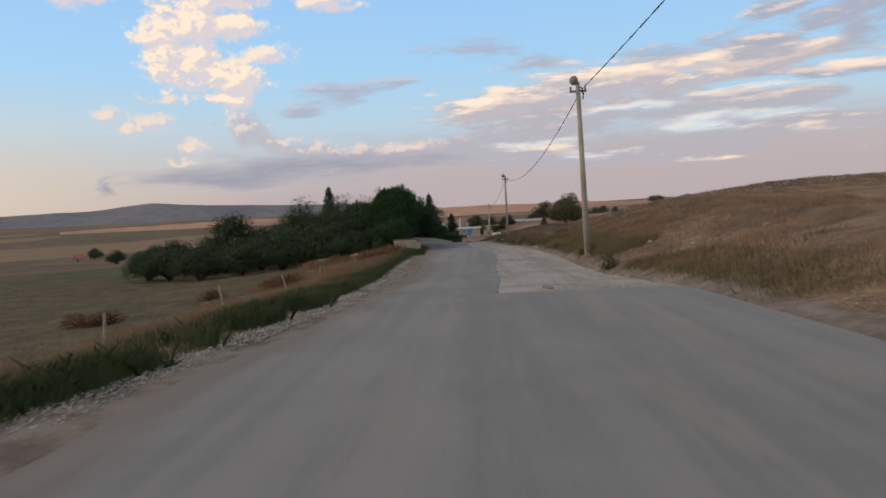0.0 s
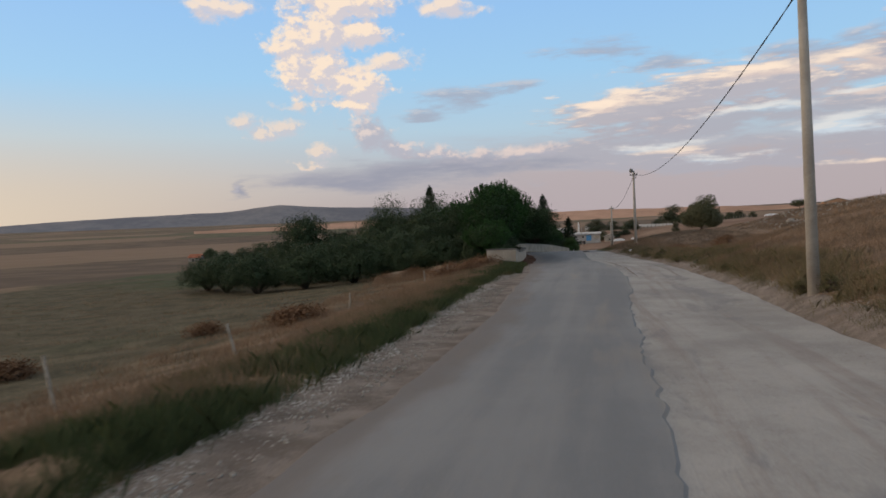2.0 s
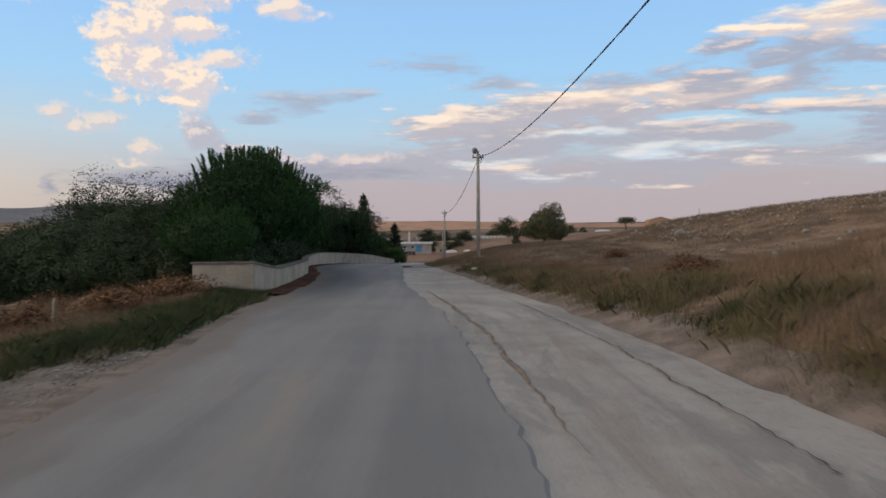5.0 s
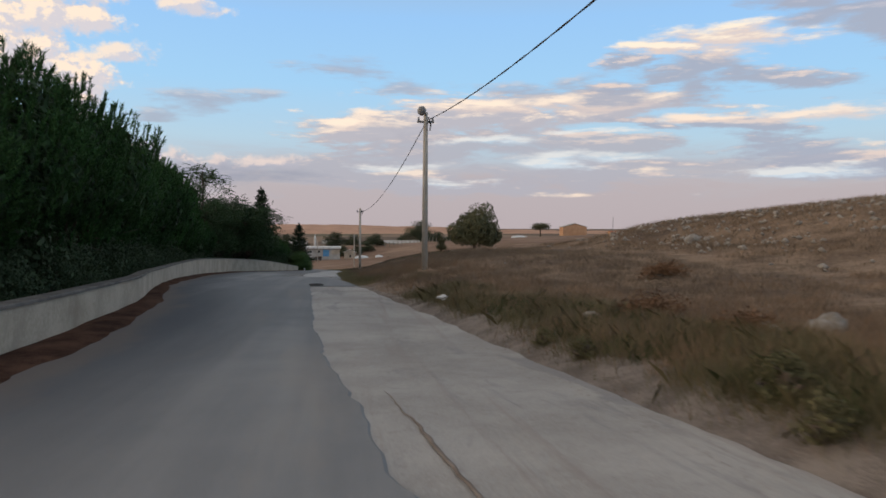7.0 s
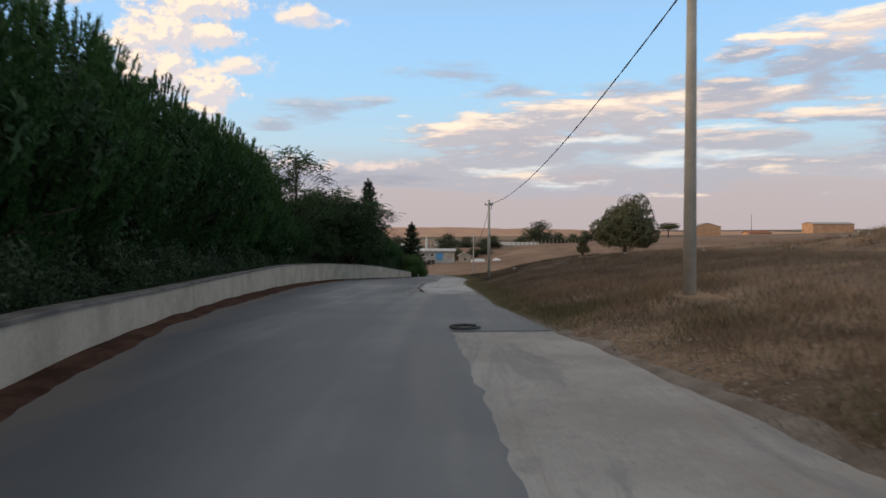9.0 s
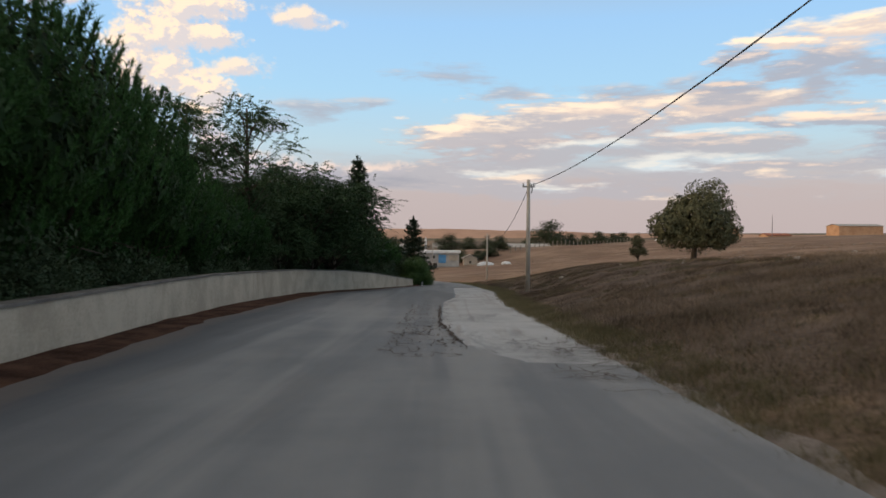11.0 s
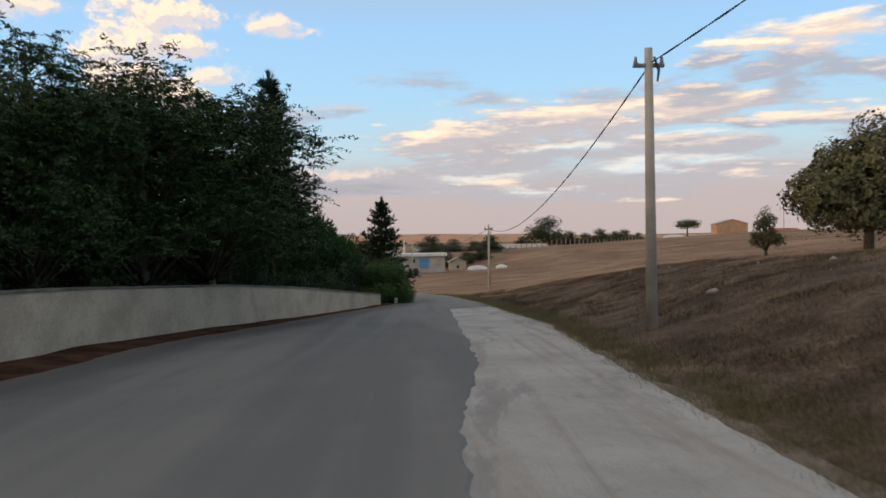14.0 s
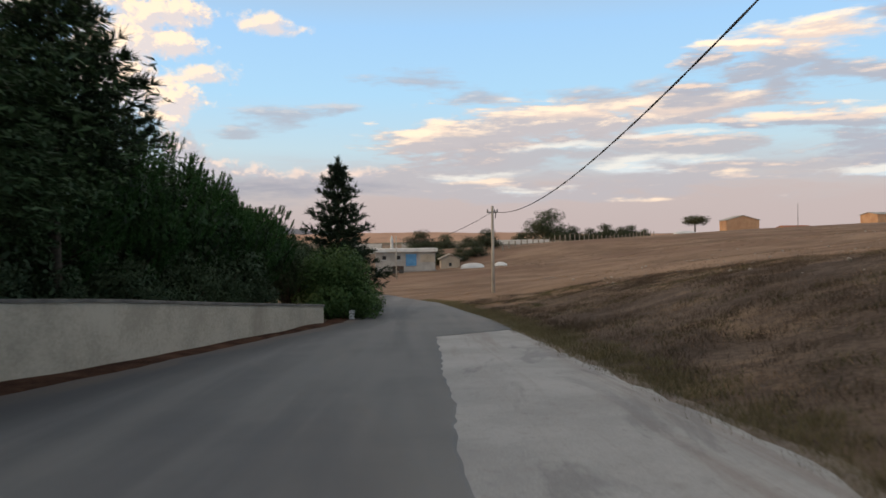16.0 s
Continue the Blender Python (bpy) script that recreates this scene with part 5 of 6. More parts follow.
gabled("cottage", 14.0, 262, 24.0, 268, -4.5, -2.6, -1.9, M_PLASTER, M_BLOCK, "low farm building with a grey roof", "x", (("door", 16.0, -4.4, 1.0, 1.6, M_DARK), ("window", 19.0, -3.8, 0.9, 0.7, M_DARK)))
gabled("cottage", 7.4, 262, 12.5, 267, -6.0, -4.4, -3.6, M_WHITE, M_ROOF, "small white farmhouse with a red roof", "x", (("window", 8.6, -5.4, 0.6, 0.6, M_DARK),))
gabled("house", -4.0, 300, 2.0, 307, -6.8, -3.4, -2.2, M_PLASTER, M_STONE, "pale village house behind the long building", "x")
gabled("house", -16.0, 290, -9.0, 297, -6.8, -3.6, -2.4, M_WHITE, M_BLOCK, "white village house behind the trees", "x")
mosque = tagged(new("minaret"), "slim white minaret in the village", "minaret")
bm = bmesh.new()
bmesh.ops.create_cone(bm, cap_ends=True, segments=10, radius1=0.42, radius2=0.34, depth=6.0, matrix=Matrix.Translation((-6.6, 300, -4.6)))
part("shaft", bm, M_WHITE, mosque)
bm = bmesh.new()
bmesh.ops.create_cone(bm, cap_ends=True, segments=10, radius1=0.42, radius2=0.02, depth=1.3, matrix=Matrix.Translation((-6.6, 300, -0.95)))
part("spire", bm, M_WHITE, mosque)

# far village and barns across the western fields
for i, (x, y, w, d, h, m, r) in enumerate([(-118, 262, 4.5, 3, 1.4, M_STONE, M_COPING), (-112.5, 263, 3.2, 3, 1.6, M_BLOCK, M_COPING), (-106, 265, 4.5, 3, 1.3, M_STONE, M_BLOCK), (-99, 266, 3.6, 3, 1.9, M_BLOCK, M_COPING), (-128, 228, 4.0, 2.5, 1.2, M_STONE, M_ROOF), (-140, 420, 5, 4, 2.4, M_WHITE, M_ROOF)]):
    z = land(x + w / 2, y)
    gabled("farm_building", x, y, x + w, y + d, z, z + h, z + h + 1.0, m, r, "distant low farm building in the western fields", "x", (("door", x + w * 0.3, z, w * 0.15, h * 0.6, M_DARK),))


def ridge(name, az0, az1, dist, heights, mat, label, seed, base=-20):
    """A long rounded line of hills at a distance, between two bearings."""
    verts, faces, n, k = [], [], 160, 10
    for i in range(n):
        a = radians(az0 + (az1 - az0) * i / (n - 1))
        top = float(np.interp(az0 + (az1 - az0) * i / (n - 1), *zip(*heights))) * dist * math.pi / 180
        top += 0.0012 * dist * (noise.noise((i * 0.09, seed, 0)) + 0.5 * noise.noise((i * 0.31, seed, 1)))
        for j in range(k):
            f = j / (k - 1)
            r = dist * (0.86 + 0.28 * f)
            verts.append((r * math.sin(a), r * math.cos(a), base + (top - base) * math.sin(math.pi * f) ** 0.8))
    for i in range(n - 1):
        for j in range(k - 1):
            faces.append((i * k + j, i * k + j + 1, (i + 1) * k + j + 1, (i + 1) * k + j))
    return tagged(mesh_object(name, verts, faces, mat, smooth=True), label, "hills", kind="structure")


ridge("backdrop_hills", -75, 0, 4000, ((-75, 1.0), (-48, 0.8), (-40, 1.25), (-34, 1.45), (-28, 1.55), (-24, 1.95), (-21, 1.7), (-16, 1.45), (-10, 1.2), (-4, 0.6), (0, 0.3)), M_HAZY_HILL, "line of distant hills, tinted blue-grey for haze", 3)
ridge("backdrop_ridge", -30, 34, 1150, ((-30, 0.3), (-20, 0.45), (-8, 0.55), (0, 0.62), (6, 0.52), (12, 0.36), (34, 0.25)), M_SUNLIT_RIDGE, "stubble ridge behind the village, coloured orange as if sunlit", 8)

# ---- small things ----


def stone(x, y, r, label, mat=None, flat=0.7, name="stone"):
    bm = bmesh.new()
    bmesh.ops.create_icosphere(bm, subdivisions=3, radius=r)
    for v in bm.verts:
        v.co *= 1 + 0.35 * noise.noise(v.co / r * 0.9 + Vector((x, y, 0))) + 0.12 * noise.noise(v.co / r * 2.7 + Vector((y, x, 0)))
        v.co.z *= flat
    ob = part(name, bm, mat or M_STONE, None, "", True)
    ob.matrix_world = pose(x, y, land(x, y) + r * flat * 0.45, 0, 0, 40 * x)
    return tagged(ob, label, "stone")


stone(7.0, 61.05, 0.23, "large pale boulder in the withered grass", None, 0.95)
stone(6.6, 60.75, 0.19, "grey boulder leaning beside a paler one", None, 0.9)
stone(5.4, 60.2, 0.2, "pale stone half hidden in weeds")
stone(4.0, 62.9, 0.16, "flat pale stone on the verge")
stone(17.3, 85.6, 0.4, "pale stone at the foot of the mound")
for i in range(46):
    y = 20 + 110 * rng.random()
    d = 2 + 24 * rng.random() ** 1.2
    tagged(stone(float(right_edge(y)) + d, y, 0.05 + 0.10 * rng.random() ** 2, "pale field stone in the dry grass"), group="field stones")



def plastic_bag(x, y, w, label):
    """A crumpled bag: a sharp-folded skin with a flap drawn out to one side."""
    bm = bmesh.new()
    bmesh.ops.create_icosphere(bm, subdivisions=4, radius=1.0)
    for v in bm.verts:
        q = v.co.copy()
        fold = abs(noise.noise(q * 1.6)) + 0.5 * abs(noise.noise(q * 3.7)) + 0.22 * abs(noise.noise(q * 8.0))
        v.co = q * (0.72 + 0.5 * fold)
        if q.x < -0.3:
            v.co.x -= 1.1 * (-0.3 - q.x)
            v.co.z *= 0.55
        v.co = Vector((v.co.x * w * 0.55, v.co.y * w * 0.42, v.co.z * w * 0.36))
    ob = part("plastic_bag", bm, M_WHITE)
    ob.matrix_world = pose(x, y, land(x, y) + 0.24 * w + 0.10, 0, 0, 12)
    return tagged(ob, label, "bag")


plastic_bag(2.42, 69.3, 0.20, "crumpled white plastic bag lying in the verge grass")

bm = bmesh.new()
v, f = tube([(0.27 * math.cos(a), 0.27 * math.sin(a), 0.03) for a in np.linspace(0.4, 5.6, 22)], [0.028] * 22, 8)
tyre = tagged(mesh_object("tyre", v, f, M_RUBBER, None, True), "torn black tyre lying on the road", "tyre")
tyre.matrix_world = pose(-0.95, 80.3, float(grade(80.3)) + 0.04, 0, 0, 20)


def post(x, y, h, lean, turn):
    v, f = tube([(0, 0, -0.3), (0.01, 0, h * 0.5), (0.0, 0.02, h)], [0.036, 0.034, 0.03], 7)
    ob = tagged(mesh_object("fence_post", v, f, M_WOOD), "weathered leaning wooden fence post", "post", "fence posts")
    ob.matrix_world = pose(x, y, land(x, y), 0, lean, turn)


for x, y, h, lean, turn in ((-7.1, 26.9, 0.75, -12, 20), (-8.2, 23.2, 0.9, -9, 10), (-7.8, 35.8, 0.6, 4, 0), (-7.4, 14.0, 0.8, 6, 50), (-7.7, 46.0, 0.7, -3, 0), (-8.0, 52.5, 0.7, 5, 0)):
    post(x, y, h, lean, turn)
marker = part("marker_post", boxed(-0.09, -0.07, -0.1, 0.09, 0.07, 0.4, bevel=0.02), M_WHITE)
tagged(marker, "small white painted marker post at the end of the wall", "post")
marker.matrix_world = pose(-4.15, 150.6, land(-4.15, 150.6))

# ---- worn road details ----


def cracks(name, count, line, spread, lift, label, width=0.012, across=0.3, reach=1.0):
    """Jagged open cracks: thin ribbons of earth that wander about a line on the road, some of them across it."""
    verts, faces = [], []
    for _ in range(count):
        t = rng.random()
        y = float(np.interp(t, (0, 1), (line[0][1], line[-1][1])))
        x = float(np.interp(y, [q[1] for q in line], [q[0] for q in line])) + spread * rng.normal()
        a = a0 = (math.pi / 2 if rng.random() > across else 0.0) + 0.3 * rng.normal()
        steps, w0 = int((6 + 14 * rng.random()) * reach), width * (0.4 + 1.2 * rng.random() ** 2)
        for i in range(steps + 1):
            w = w0 * math.sin(math.pi * (i + 0.3) / (steps + 0.6)) * (0.5 + rng.random())
            nx, ny = -math.sin(a), math.cos(a)
            z = float(grade(y)) + lift
            verts += [(x + nx * w, y + ny * w, z), (x - nx * w, y - ny * w, z)]
            if i:
                n = len(verts)
                faces.append((n - 4, n - 3, n - 1, n - 2))
            a += (0.9 * rng.choice((-1.0, 1.0)) if rng.random() < 0.3 else 0.12 * rng.normal()) - 0.3 * math.sin(a - a0)
            x, y = x + 0.10 * math.cos(a), y + 0.10 * math.sin(a)
    return tagged(mesh_object(name, verts, faces, M_CRACK), label, "crack", kind="stuff")


def crack_net(name, x0, x1, y0, y1, cell, label):
    """Alligator cracks: a net of jagged ribbons between the corners of uneven cells, dying out in places."""
    nx, ny = int((x1 - x0) / cell) + 1, int((y1 - y0) / (cell * 1.5)) + 1
    at = {(i, j): (x0 + cell * (i + 0.5 * (j % 2) * 0.4 + 0.25 * rng.normal()), y0 + cell * 1.5 * (j + 0.22 * rng.normal())) for i in range(nx) for j in range(ny)}
    verts, faces = [], []
    for (i, j), a in at.items():
        for step, odds in (((1, 0), 0.42), ((0, 1), 0.62)):
            b = at.get((i + step[0], j + step[1]))
            worn = noise.noise((a[0] * 0.9, a[1] * 0.55, 4)) + 0.12
            if b is None or rng.random() > odds + 0.7 * worn:
                continue
            d = Vector((b[0] - a[0], b[1] - a[1]))
            nrm = Vector((-d.y, d.x)).normalized()
            w0 = 0.003 + 0.013 * rng.random() ** 2 + 0.014 * max(worn, 0)
            for k in range(7):
                f = k / 6.0
                q = Vector(a) + d * f + nrm * 0.035 * rng.normal() * math.sin(math.pi * f)
                w = w0 * (0.45 + rng.random())
                z = float(grade(q.y)) + 0.022 + 0.020 * math.sin(math.pi * min(max((q.x + 6.2) / 4.2, 0.0), 1.0)) + 0.006
                verts += [(q.x + nrm.x * w, q.y + nrm.y * w, z), (q.x - nrm.x * w, q.y - nrm.y * w, z)]
                if k:
                    n = len(verts)
                    faces.append((n - 4, n - 3, n - 1, n - 2))
    return tagged(mesh_object(name, verts, faces, M_CRACK), label, "crack", kind="stuff")


def fissure(name, line, y0, y1, width, lift, label):
    """One long open crack with crumbled rims."""
    verts, faces, n = [], [], int((y1 - y0) / 0.06)
    for i in range(n + 1):
        y = y0 + (y1 - y0) * i / n
        x = float(np.interp(y, [q[1] for q in line], [q[0] for q in line])) + 0.09 * noise.noise((1, y * 1.3, 2)) + 0.05 * noise.noise((3, y * 5.0, 2))
        w = width * max(0.12, 0.55 + 0.9 * noise.noise((5, y * 0.8, 1)) + 0.5 * noise.noise((6, y * 4.0, 1))) * min(1.0, 6.0 * min(i, n - i) / n)
        z = float(grade(y)) + lift
        verts += [(x - w - 0.012 * rng.random(), y, z), (x + w + 0.012 * rng.random(), y, z)]
        if i:
            k = len(verts)
            faces.append((k - 4, k - 2, k - 1, k - 3))
    return tagged(mesh_object(name, verts, faces, M_CRACK), label, "crack", kind="stuff")


crack_net("road_cracks", -3.65, -2.2, 96.5, 114.0, 0.21, "dark alligator cracks in the worn asphalt")
fissure("edge_crack", ((-2.15, 98.0), (-2.62, 104), (-2.6, 113)), 97.5, 113.5, 0.055, 0.046, "dark open crack along the edge of the asphalt")
cracks("slab_cracks", 80, ((-0.4, 96.6), (-0.3, 99.0)), 0.4, 0.036, "dark cracks in the broken concrete", 0.009, 0.5)
cracks("lane_cracks", 34, ((-0.2, 92.8), (-0.5, 95.8)), 0.4, 0.052, "dark cracks in the asphalt before the slab", 0.010, 0.5)


def pebbles(name, spots, size, mat, label):
    """Loose small stones, each a squashed and turned eight-sided lump."""
    n = len(spots)
    z = np.array([max(land(x, y), float(grade(y)) - 0.02 if left_edge(y) < x < right_edge(y) else -99) for x, y in spots])
    c = np.column_stack([spots, z + size * 0.2])
    r = size * (0.4 + 1.1 * rng.random(n) ** 2)[:, None]
    a = rng.random(n) * 6.283
    e1 = np.column_stack([np.cos(a), np.sin(a), 0.3 * rng.normal(size=n)]) * r
    e2 = np.column_stack([-np.sin(a), np.cos(a), 0.3 * rng.normal(size=n)]) * r * (0.6 + 0.4 * rng.random(n))[:, None]
    e3 = np.column_stack([0.2 * rng.normal(size=n), 0.2 * rng.normal(size=n), np.ones(n)]) * r * 0.65
    v = np.stack([c + e1, c + e2, c - e1, c - e2, c + e3, c - e3], 1).reshape(-1, 3)
    tri = np.array([(0, 1, 4), (1, 2, 4), (2, 3, 4), (3, 0, 4), (1, 0, 5), (2, 1, 5), (3, 2, 5), (0, 3, 5)])
    f = (np.arange(n)[:, None, None] * 6 + tri[None]).reshape(-1, 3)
    return tagged(quick_mesh(name, v, f, mat), label, "gravel", kind="stuff")


def shoulder(n, y0, y1, lo, hi):
    y = y0 + (y1 - y0) * rng.random(n)
    return np.column_stack([[lo(q) + (hi(q) - lo(q)) * rng.random() for q in y], y])


pebbles("loose_gravel", shoulder(9000, -2, 57, lambda y: float(left_edge(y)) - 0.3, lambda y: float(tar_left(y)) - 0.35), 0.024, M_STONE, "loose pale gravel on the shoulder")
pebbles("bank_gravel", shoulder(13000, 4, 80, lambda y: float(right_edge(y)) - 0.6, lambda y: float(right_edge(y)) + 1.2), 0.021, M_STONE, "loose pale gravel along the foot of the bank")
pebbles("slab_rubble", shoulder(500, 14.3, 16.0, lambda y: 1.4, lambda y: 4.0), 0.03, M_STONE, "broken rubble at the end of the concrete strip")
pebbles("soil_crumbs", shoulder(6000, 58, 149, lambda y: float(tar_left(y)) - 0.35, lambda y: float(tar_left(y)) + 0.3), 0.022, M_SOIL, "crumbs of soil spilt over the edge of the asphalt")
pebbles("soil_litter", shoulder(900, 58, 149, lambda y: float(left_edge(y)) + 0.15, lambda y: float(tar_left(y)) + 0.3), 0.025, M_STONE, "scattered stones in the soil below the wall")


def patch(x, y, w, l, seed, label):
    """A ragged island of old asphalt left on the concrete."""
    n = 28
    rim = [(w * math.cos(a) * (1 + 0.35 * noise.noise((math.cos(a) * 1.5, math.sin(a) * 1.5, seed))), l * math.sin(a) * (1 + 0.35 * noise.noise((math.cos(a) * 1.5, math.sin(a) * 1.5, seed + 4)))) for a in np.linspace(0, 6.283, n, endpoint=False)]
    verts = [(x + a, y + b, float(grade(y + b)) + 0.014) for a, b in rim] + [(x + 1.08 * a, y + 1.08 * b, float(grade(y + b)) - 0.02) for a, b in rim]
    faces = [tuple(range(n))] + [(i, i + n, (i + 1) % n + n, (i + 1) % n) for i in range(n)]
    tagged(mesh_object("road_patch", verts, faces, M_ASPHALT), label, "road", kind="structure")


patch(1.5, 16.3, 0.11, 0.65, 2, "dark island of asphalt left on the concrete")

# dried bushes and green weeds that stand out
dried = broadleaf(0.6, 0.75, "dried reddish-brown bush on the pasture", M_RUST, n=7, per=700, size=0.06, trunk=0.0, name="dried_bush", group="dried bushes", gap=-0.05)
plant(dried, -16.4, 31.2, 0, 1.0, 0.08, 1.6)
for i, (x, y, k) in enumerate([(-14.0, 37.8, 0.9), (-9.3, 35.5, 1.0), (-10.4, 37.0, 0.9), (-17.8, 31.8, 0.9), (-7.6, 50.5, 1.0), (-7.0, 53.5, 1.1), (-6.4, 55.8, 1.2), (6.2, 52.0, 0.8), (5.2, 60.2, 0.6), (9.5, 72.0, 0.8), (5.0, 62.8, 0.7)]):
    copied(dried, x, y, 80 * i, k, 0.08, 1.5)
weed = broadleaf(0.55, 0.35, "leafy green weed on the verge", M_OLIVE, n=6, per=260, size=0.05, trunk=0.0, name="green_weed", group="green weeds")
plant(weed, 4.0, 22.8, 0, 1.0)
for i, (x, y, k) in enumerate([(4.7, 30.1, 0.8), (4.35, 31.0, 0.6), (4.3, 40.5, 0.6), (3.7, 50.0, 0.7), (3.3, 56.0, 0.8), (3.6, 57.0, 0.9), (3.0, 60.5, 0.7), (-4.6, 30.0, 0.6), (-4.4, 36.0, 0.7), (-4.8, 46.0, 0.6), (2.9, 62.0, 0.6)]):
    copied(weed, x, y, 70 * i, k)

# ---- by the farm and village ----
plant(broadleaf(5.2, 3.2, "flat-topped umbrella tree on the skyline", M_OAK, n=9, per=520, size=0.3, trunk=0.62, name="umbrella_tree", shape=0.2), 81.8, 339.5, 0, 1.0, 0, 1.5)
mast = tagged(mesh_object("radio_mast", *tube([(0, 0, -0.5), (0, 0, 4), (0, 0, 8.0)], [0.12, 0.10, 0.06], 6), M_STEEL), "thin grey mast on the skyline", "mast")
mast.matrix_world = pose(111.0, 336.0, land(111.0, 336.0))


def covered_heap(x, y, l, w, h, label):
    """A long heap under white sheeting, with sagging folds."""
    verts, faces, n, k = [], [], 15, 9
    for i in range(n):
        u = 2 * i / (n - 1) - 1
        for j in range(k):
            a = math.pi * j / (k - 1)
            e = (1 - u * u) ** 0.35
            r = 1 + 0.12 * noise.noise((u * 3, a * 2, x))
            verts.append((l * u, -w * math.cos(a) * e * r, h * math.sin(a) * e * r - 0.05))
    for i in range(n - 1):
        for j in range(k - 1):
            faces.append((i * k + j, i * k + j + 1, (i + 1) * k + j + 1, (i + 1) * k + j))
    ob = tagged(mesh_object("covered_heap", verts, faces, M_WHITE, None, True), label, "heap")
    ob.matrix_world = pose(x, y, land(x, y), 0, 0, 12)


covered_heap(6.0, 222.0, 1.7, 0.7, 0.75, "long heap under white plastic sheeting")
covered_heap(10.2, 226.0, 1.0, 0.6, 0.7, "small heap under white sheeting by the fence")
covered_heap(61.0, 292.0, 3.2, 1.2, 0.9, "pale covered stack at the edge of the field")
rail = tagged(new("paling_fence"), "low pale wooden fence along the farm", "fence")
for i in range(34):
    x, y = 13.0 + 1.25 * i, 246.0 + 1.45 * i
    part("paling", boxed(x - 0.09, y - 0.05, land(x, y) - 0.1, x + 0.09, y + 0.05, land(x, y) + 0.95 + 0.2 * rng.random()), M_WOOD, rail)
cart = tagged(new("rusty_trailer"), "rusty brown trailer before the long building", "trailer")
part("body", boxed(-4.4, 216.9, land(-4, 217) + 0.35, -3.0, 217.7, land(-4, 217) + 0.95, bevel=0.04), M_CRACK, cart)
for x in (-4.1, -3.3):
    bm = bmesh.new()
    bmesh.ops.create_cone(bm, cap_ends=True, segments=14, radius1=0.3, radius2=0.3, depth=0.15, matrix=Matrix.Translation((x, 216.95, land(-4, 217) + 0.28)) @ Matrix.Rotation(math.pi / 2, 4, "X"))
    part("wheel", bm, M_RUBBER, cart)

# tufts and stones over the open field and the mound


grass("field_tufts", strewn(36000, 8, 60, 108, 235, 18, 0.22), M_WEED, 0.15, 0.009, "scattered brown tufts on the open field", 1.0)
grass("field_tufts", strewn(30000, 8, 60, 104, 230, 24, 0.5), M_STRAW, 0.12, 0.009, "short straw tufts on the open field", 1.0)
grass("mound_weeds", strewn(60000, 14, 50, 74, 104, 24, 0.3), M_WEED, 0.24, 0.008, "brown weeds growing over the rubble mound", 1.0)
grass("mound_straw", strewn(26000, 14, 50, 74, 104, 16, 0.3), M_STRAW, 0.30, 0.006, "dry stalks on the rubble mound", 0.8)
pebbles("mound_rubble", strewn(1500, 16, 46, 77, 102), 0.16, M_STONE, "grey rubble strewn over the mound")
pebbles("field_stones", strewn(700, 7, 60, 106, 200), 0.09, M_STONE, "small pale stones in the field")


def gully(x_of, y0, y1, width, label):
    """A washed-out rut in the concrete: a shallow earth-filled channel with ragged rims that comes and goes."""
    verts, faces, n = [], [], int((y1 - y0) / 0.08)
    for i in range(n + 1):
        y = y0 + (y1 - y0) * i / n
        x = float(x_of(y)) + 0.07 * noise.noise((4, y * 0.9, 2)) + 0.03 * noise.noise((4, y * 4.0, 5))
        w = width * max(0.0, 0.5 + 0.8 * noise.noise((7, y * 0.55, 1)) + 0.45 * noise.noise((7, y * 3.1, 3))) * min(1.0, 5.0 * min(i, n - i) / n)
        z = float(grade(y)) + 0.004
        verts += [(x - w, y, z + 0.004), (x - 0.3 * w, y, z + 0.010), (x + 0.4 * w, y, z + 0.010), (x + w, y, z + 0.004)]
        if i:
            k = len(verts) - 8
            faces += [(k + j, k + 4 + j, k + 5 + j, k + 1 + j) for j in range(3)]
    return tagged(mesh_object("road_rut", verts, faces, M_RUT), label, "rut", kind="stuff")


gully(lambda y: float(tar_right(y)) + 0.42, 41.0, 59.0, 0.055, "brown washed-out rut along the old concrete")
fissure("slab_seam", [(float(tar_right(y)) + 1.9 + 0.012 * (y - 40), y) for y in (40, 46, 52, 58)], 40.5, 55.0, 0.0035, 0.012, "thin dark seam in the old concrete")


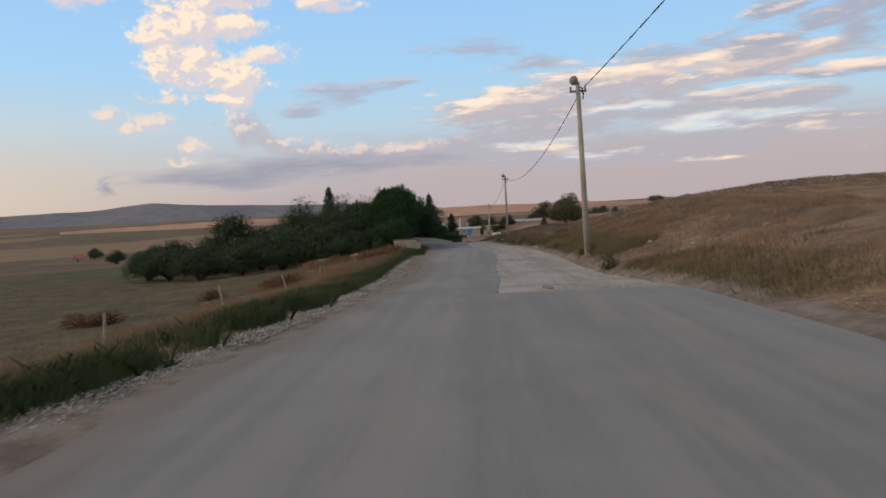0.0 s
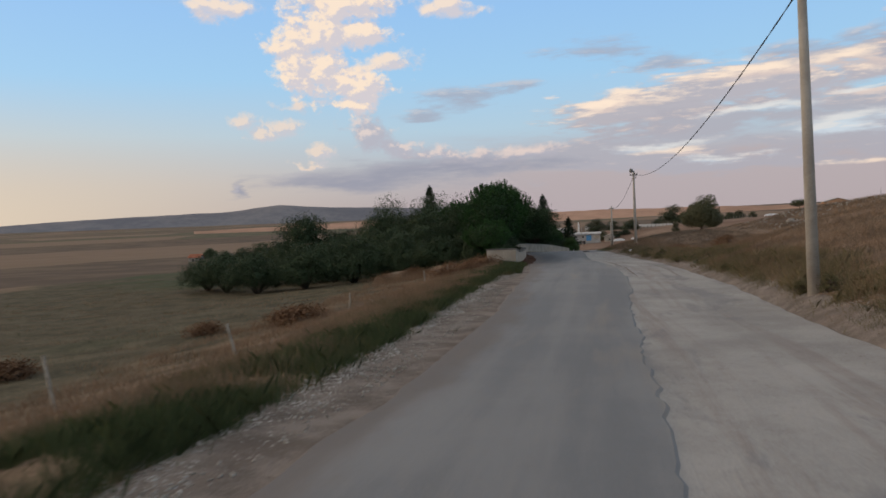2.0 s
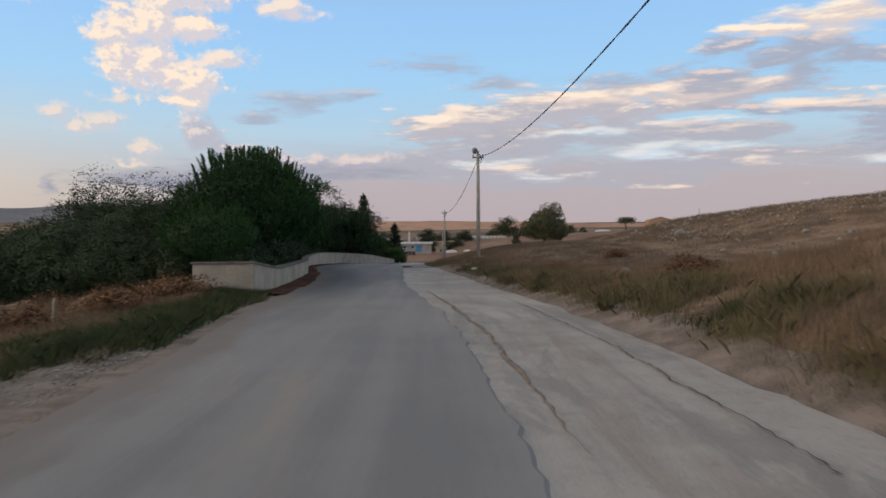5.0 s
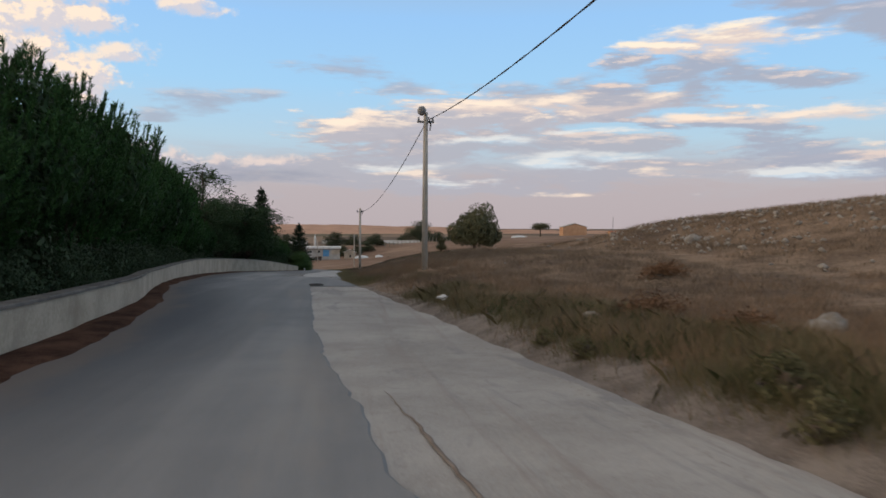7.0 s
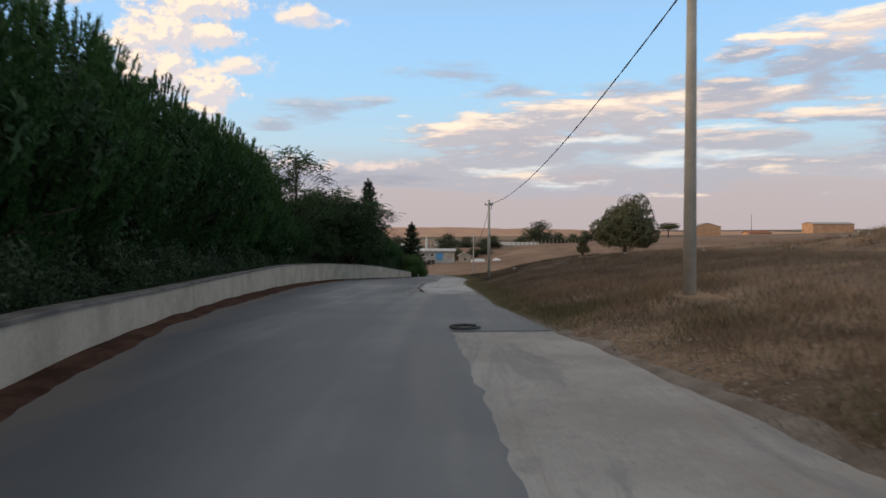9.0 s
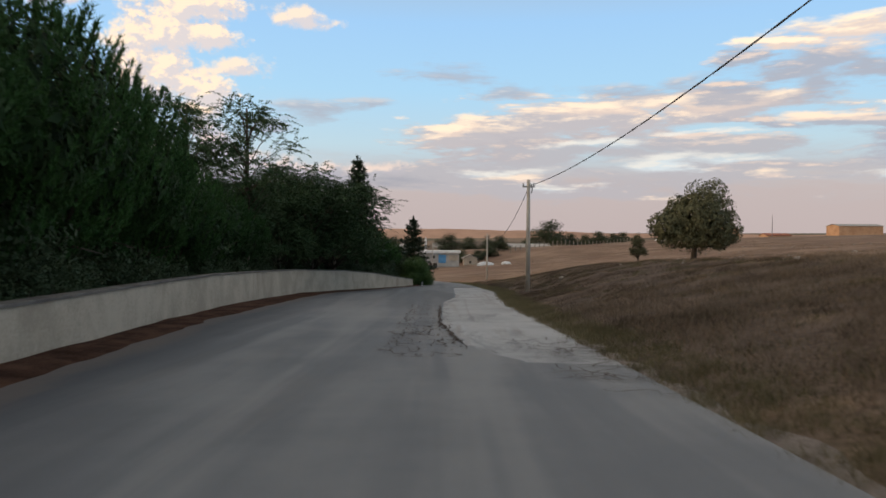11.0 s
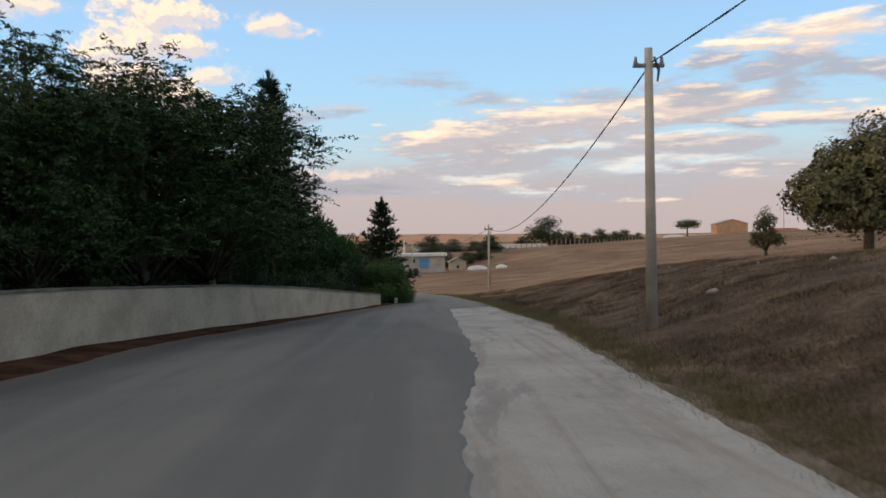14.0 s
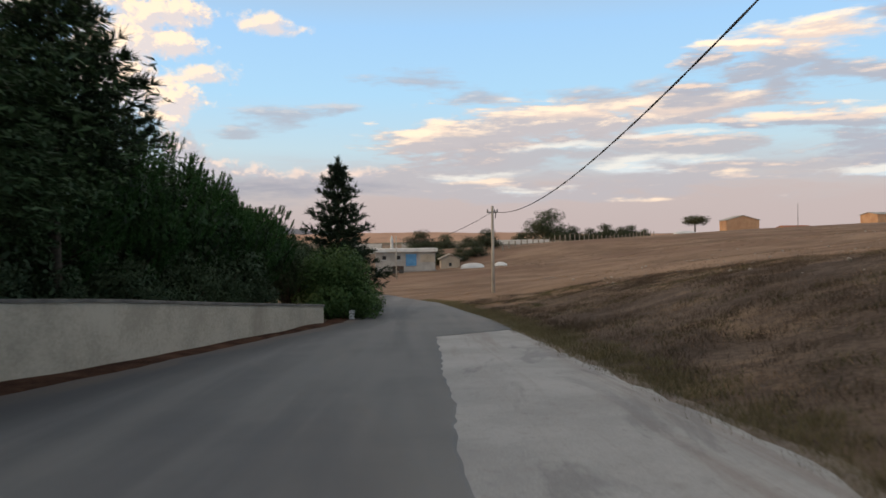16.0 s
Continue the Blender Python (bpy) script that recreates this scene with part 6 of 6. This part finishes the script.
def earth_heap(x, y, l, w, h, turn, label):
    """A rounded heap of dumped earth with an uneven crown."""
    bm = bmesh.new()
    bmesh.ops.create_icosphere(bm, subdivisions=4, radius=1.0)
    for v in bm.verts:
        k = 1 + 0.28 * noise.noise(v.co * 1.4 + Vector((x, y, 0))) + 0.10 * noise.noise(v.co * 4.0 + Vector((y, x, 0)))
        v.co = Vector((v.co.x * l * k, v.co.y * w * k, max(v.co.z, -0.3) * h * k))
    ob = part("earth_heap", bm, M_EARTH, None, "", True)
    ob.matrix_world = pose(x, y, land(x, y), 0, 0, turn)
    return tagged(ob, label, "heap")


earth_heap(-12.6, 60.4, 1.6, 0.9, 0.5, 20, "heap of dry earth beside the thicket")
earth_heap(-9.3, 58.2, 1.2, 0.7, 0.42, -15, "low earth heap before the end of the wall")
earth_heap(-7.8, 56.6, 0.8, 0.5, 0.3, 35, "small earth heap in the dry grass")
for i, (x, y, k) in enumerate([(-11.6, 59.2, 1.1), (-13.6, 59.6, 0.9), (-10.2, 57.2, 0.8), (-8.6, 56.9, 1.0), (-7.0, 57.3, 0.9)]):
    copied(dried, x, y, 60 * i, k, 0.05, 1.2)
grass("heap_stalks", np.array([(-7.2 - 6.6 * rng.random(), 55.0 + 5.5 * rng.random()) for _ in range(5000)]), M_STRAW, 0.55, 0.006, "tall dry stalks round the earth heaps", 0.7)
pebbles("pale_shingle", shoulder(9000, -1, 40, lambda y: float(left_edge(y)) - 0.3 + 0.3 * noise.noise((3, y * 0.8, 2)), lambda y: float(left_edge(y)) + 0.4 + 0.5 * noise.noise((5, y * 0.6, 2))), 0.019, M_SHINGLE, "pale broken stone along the grass edge")
pebbles("crest_rubble", strewn(150, 14, 30, 66, 100), 0.2, M_STONE, "broken stones on the crest of the mound")
# grass that grows out over the shoulder before the end of the wall
grass("wall_end_grass", shoulder(20000, 45, 58.5, lambda y: float(left_edge(y)) - 1.6, lambda y: float(tar_left(y)) - 0.15 - 0.06 * abs(y - 55)), M_OLIVE, 0.17, 0.006, "half-dry grass at the end of the wall", 1.0, True)
grass("wall_end_grass", shoulder(16000, 46, 58.0, lambda y: float(left_edge(y)) - 1.4, lambda y: float(tar_left(y)) - 0.35), M_GRASS, 0.24, 0.006, "green tufts at the end of the wall", 1.0, True)
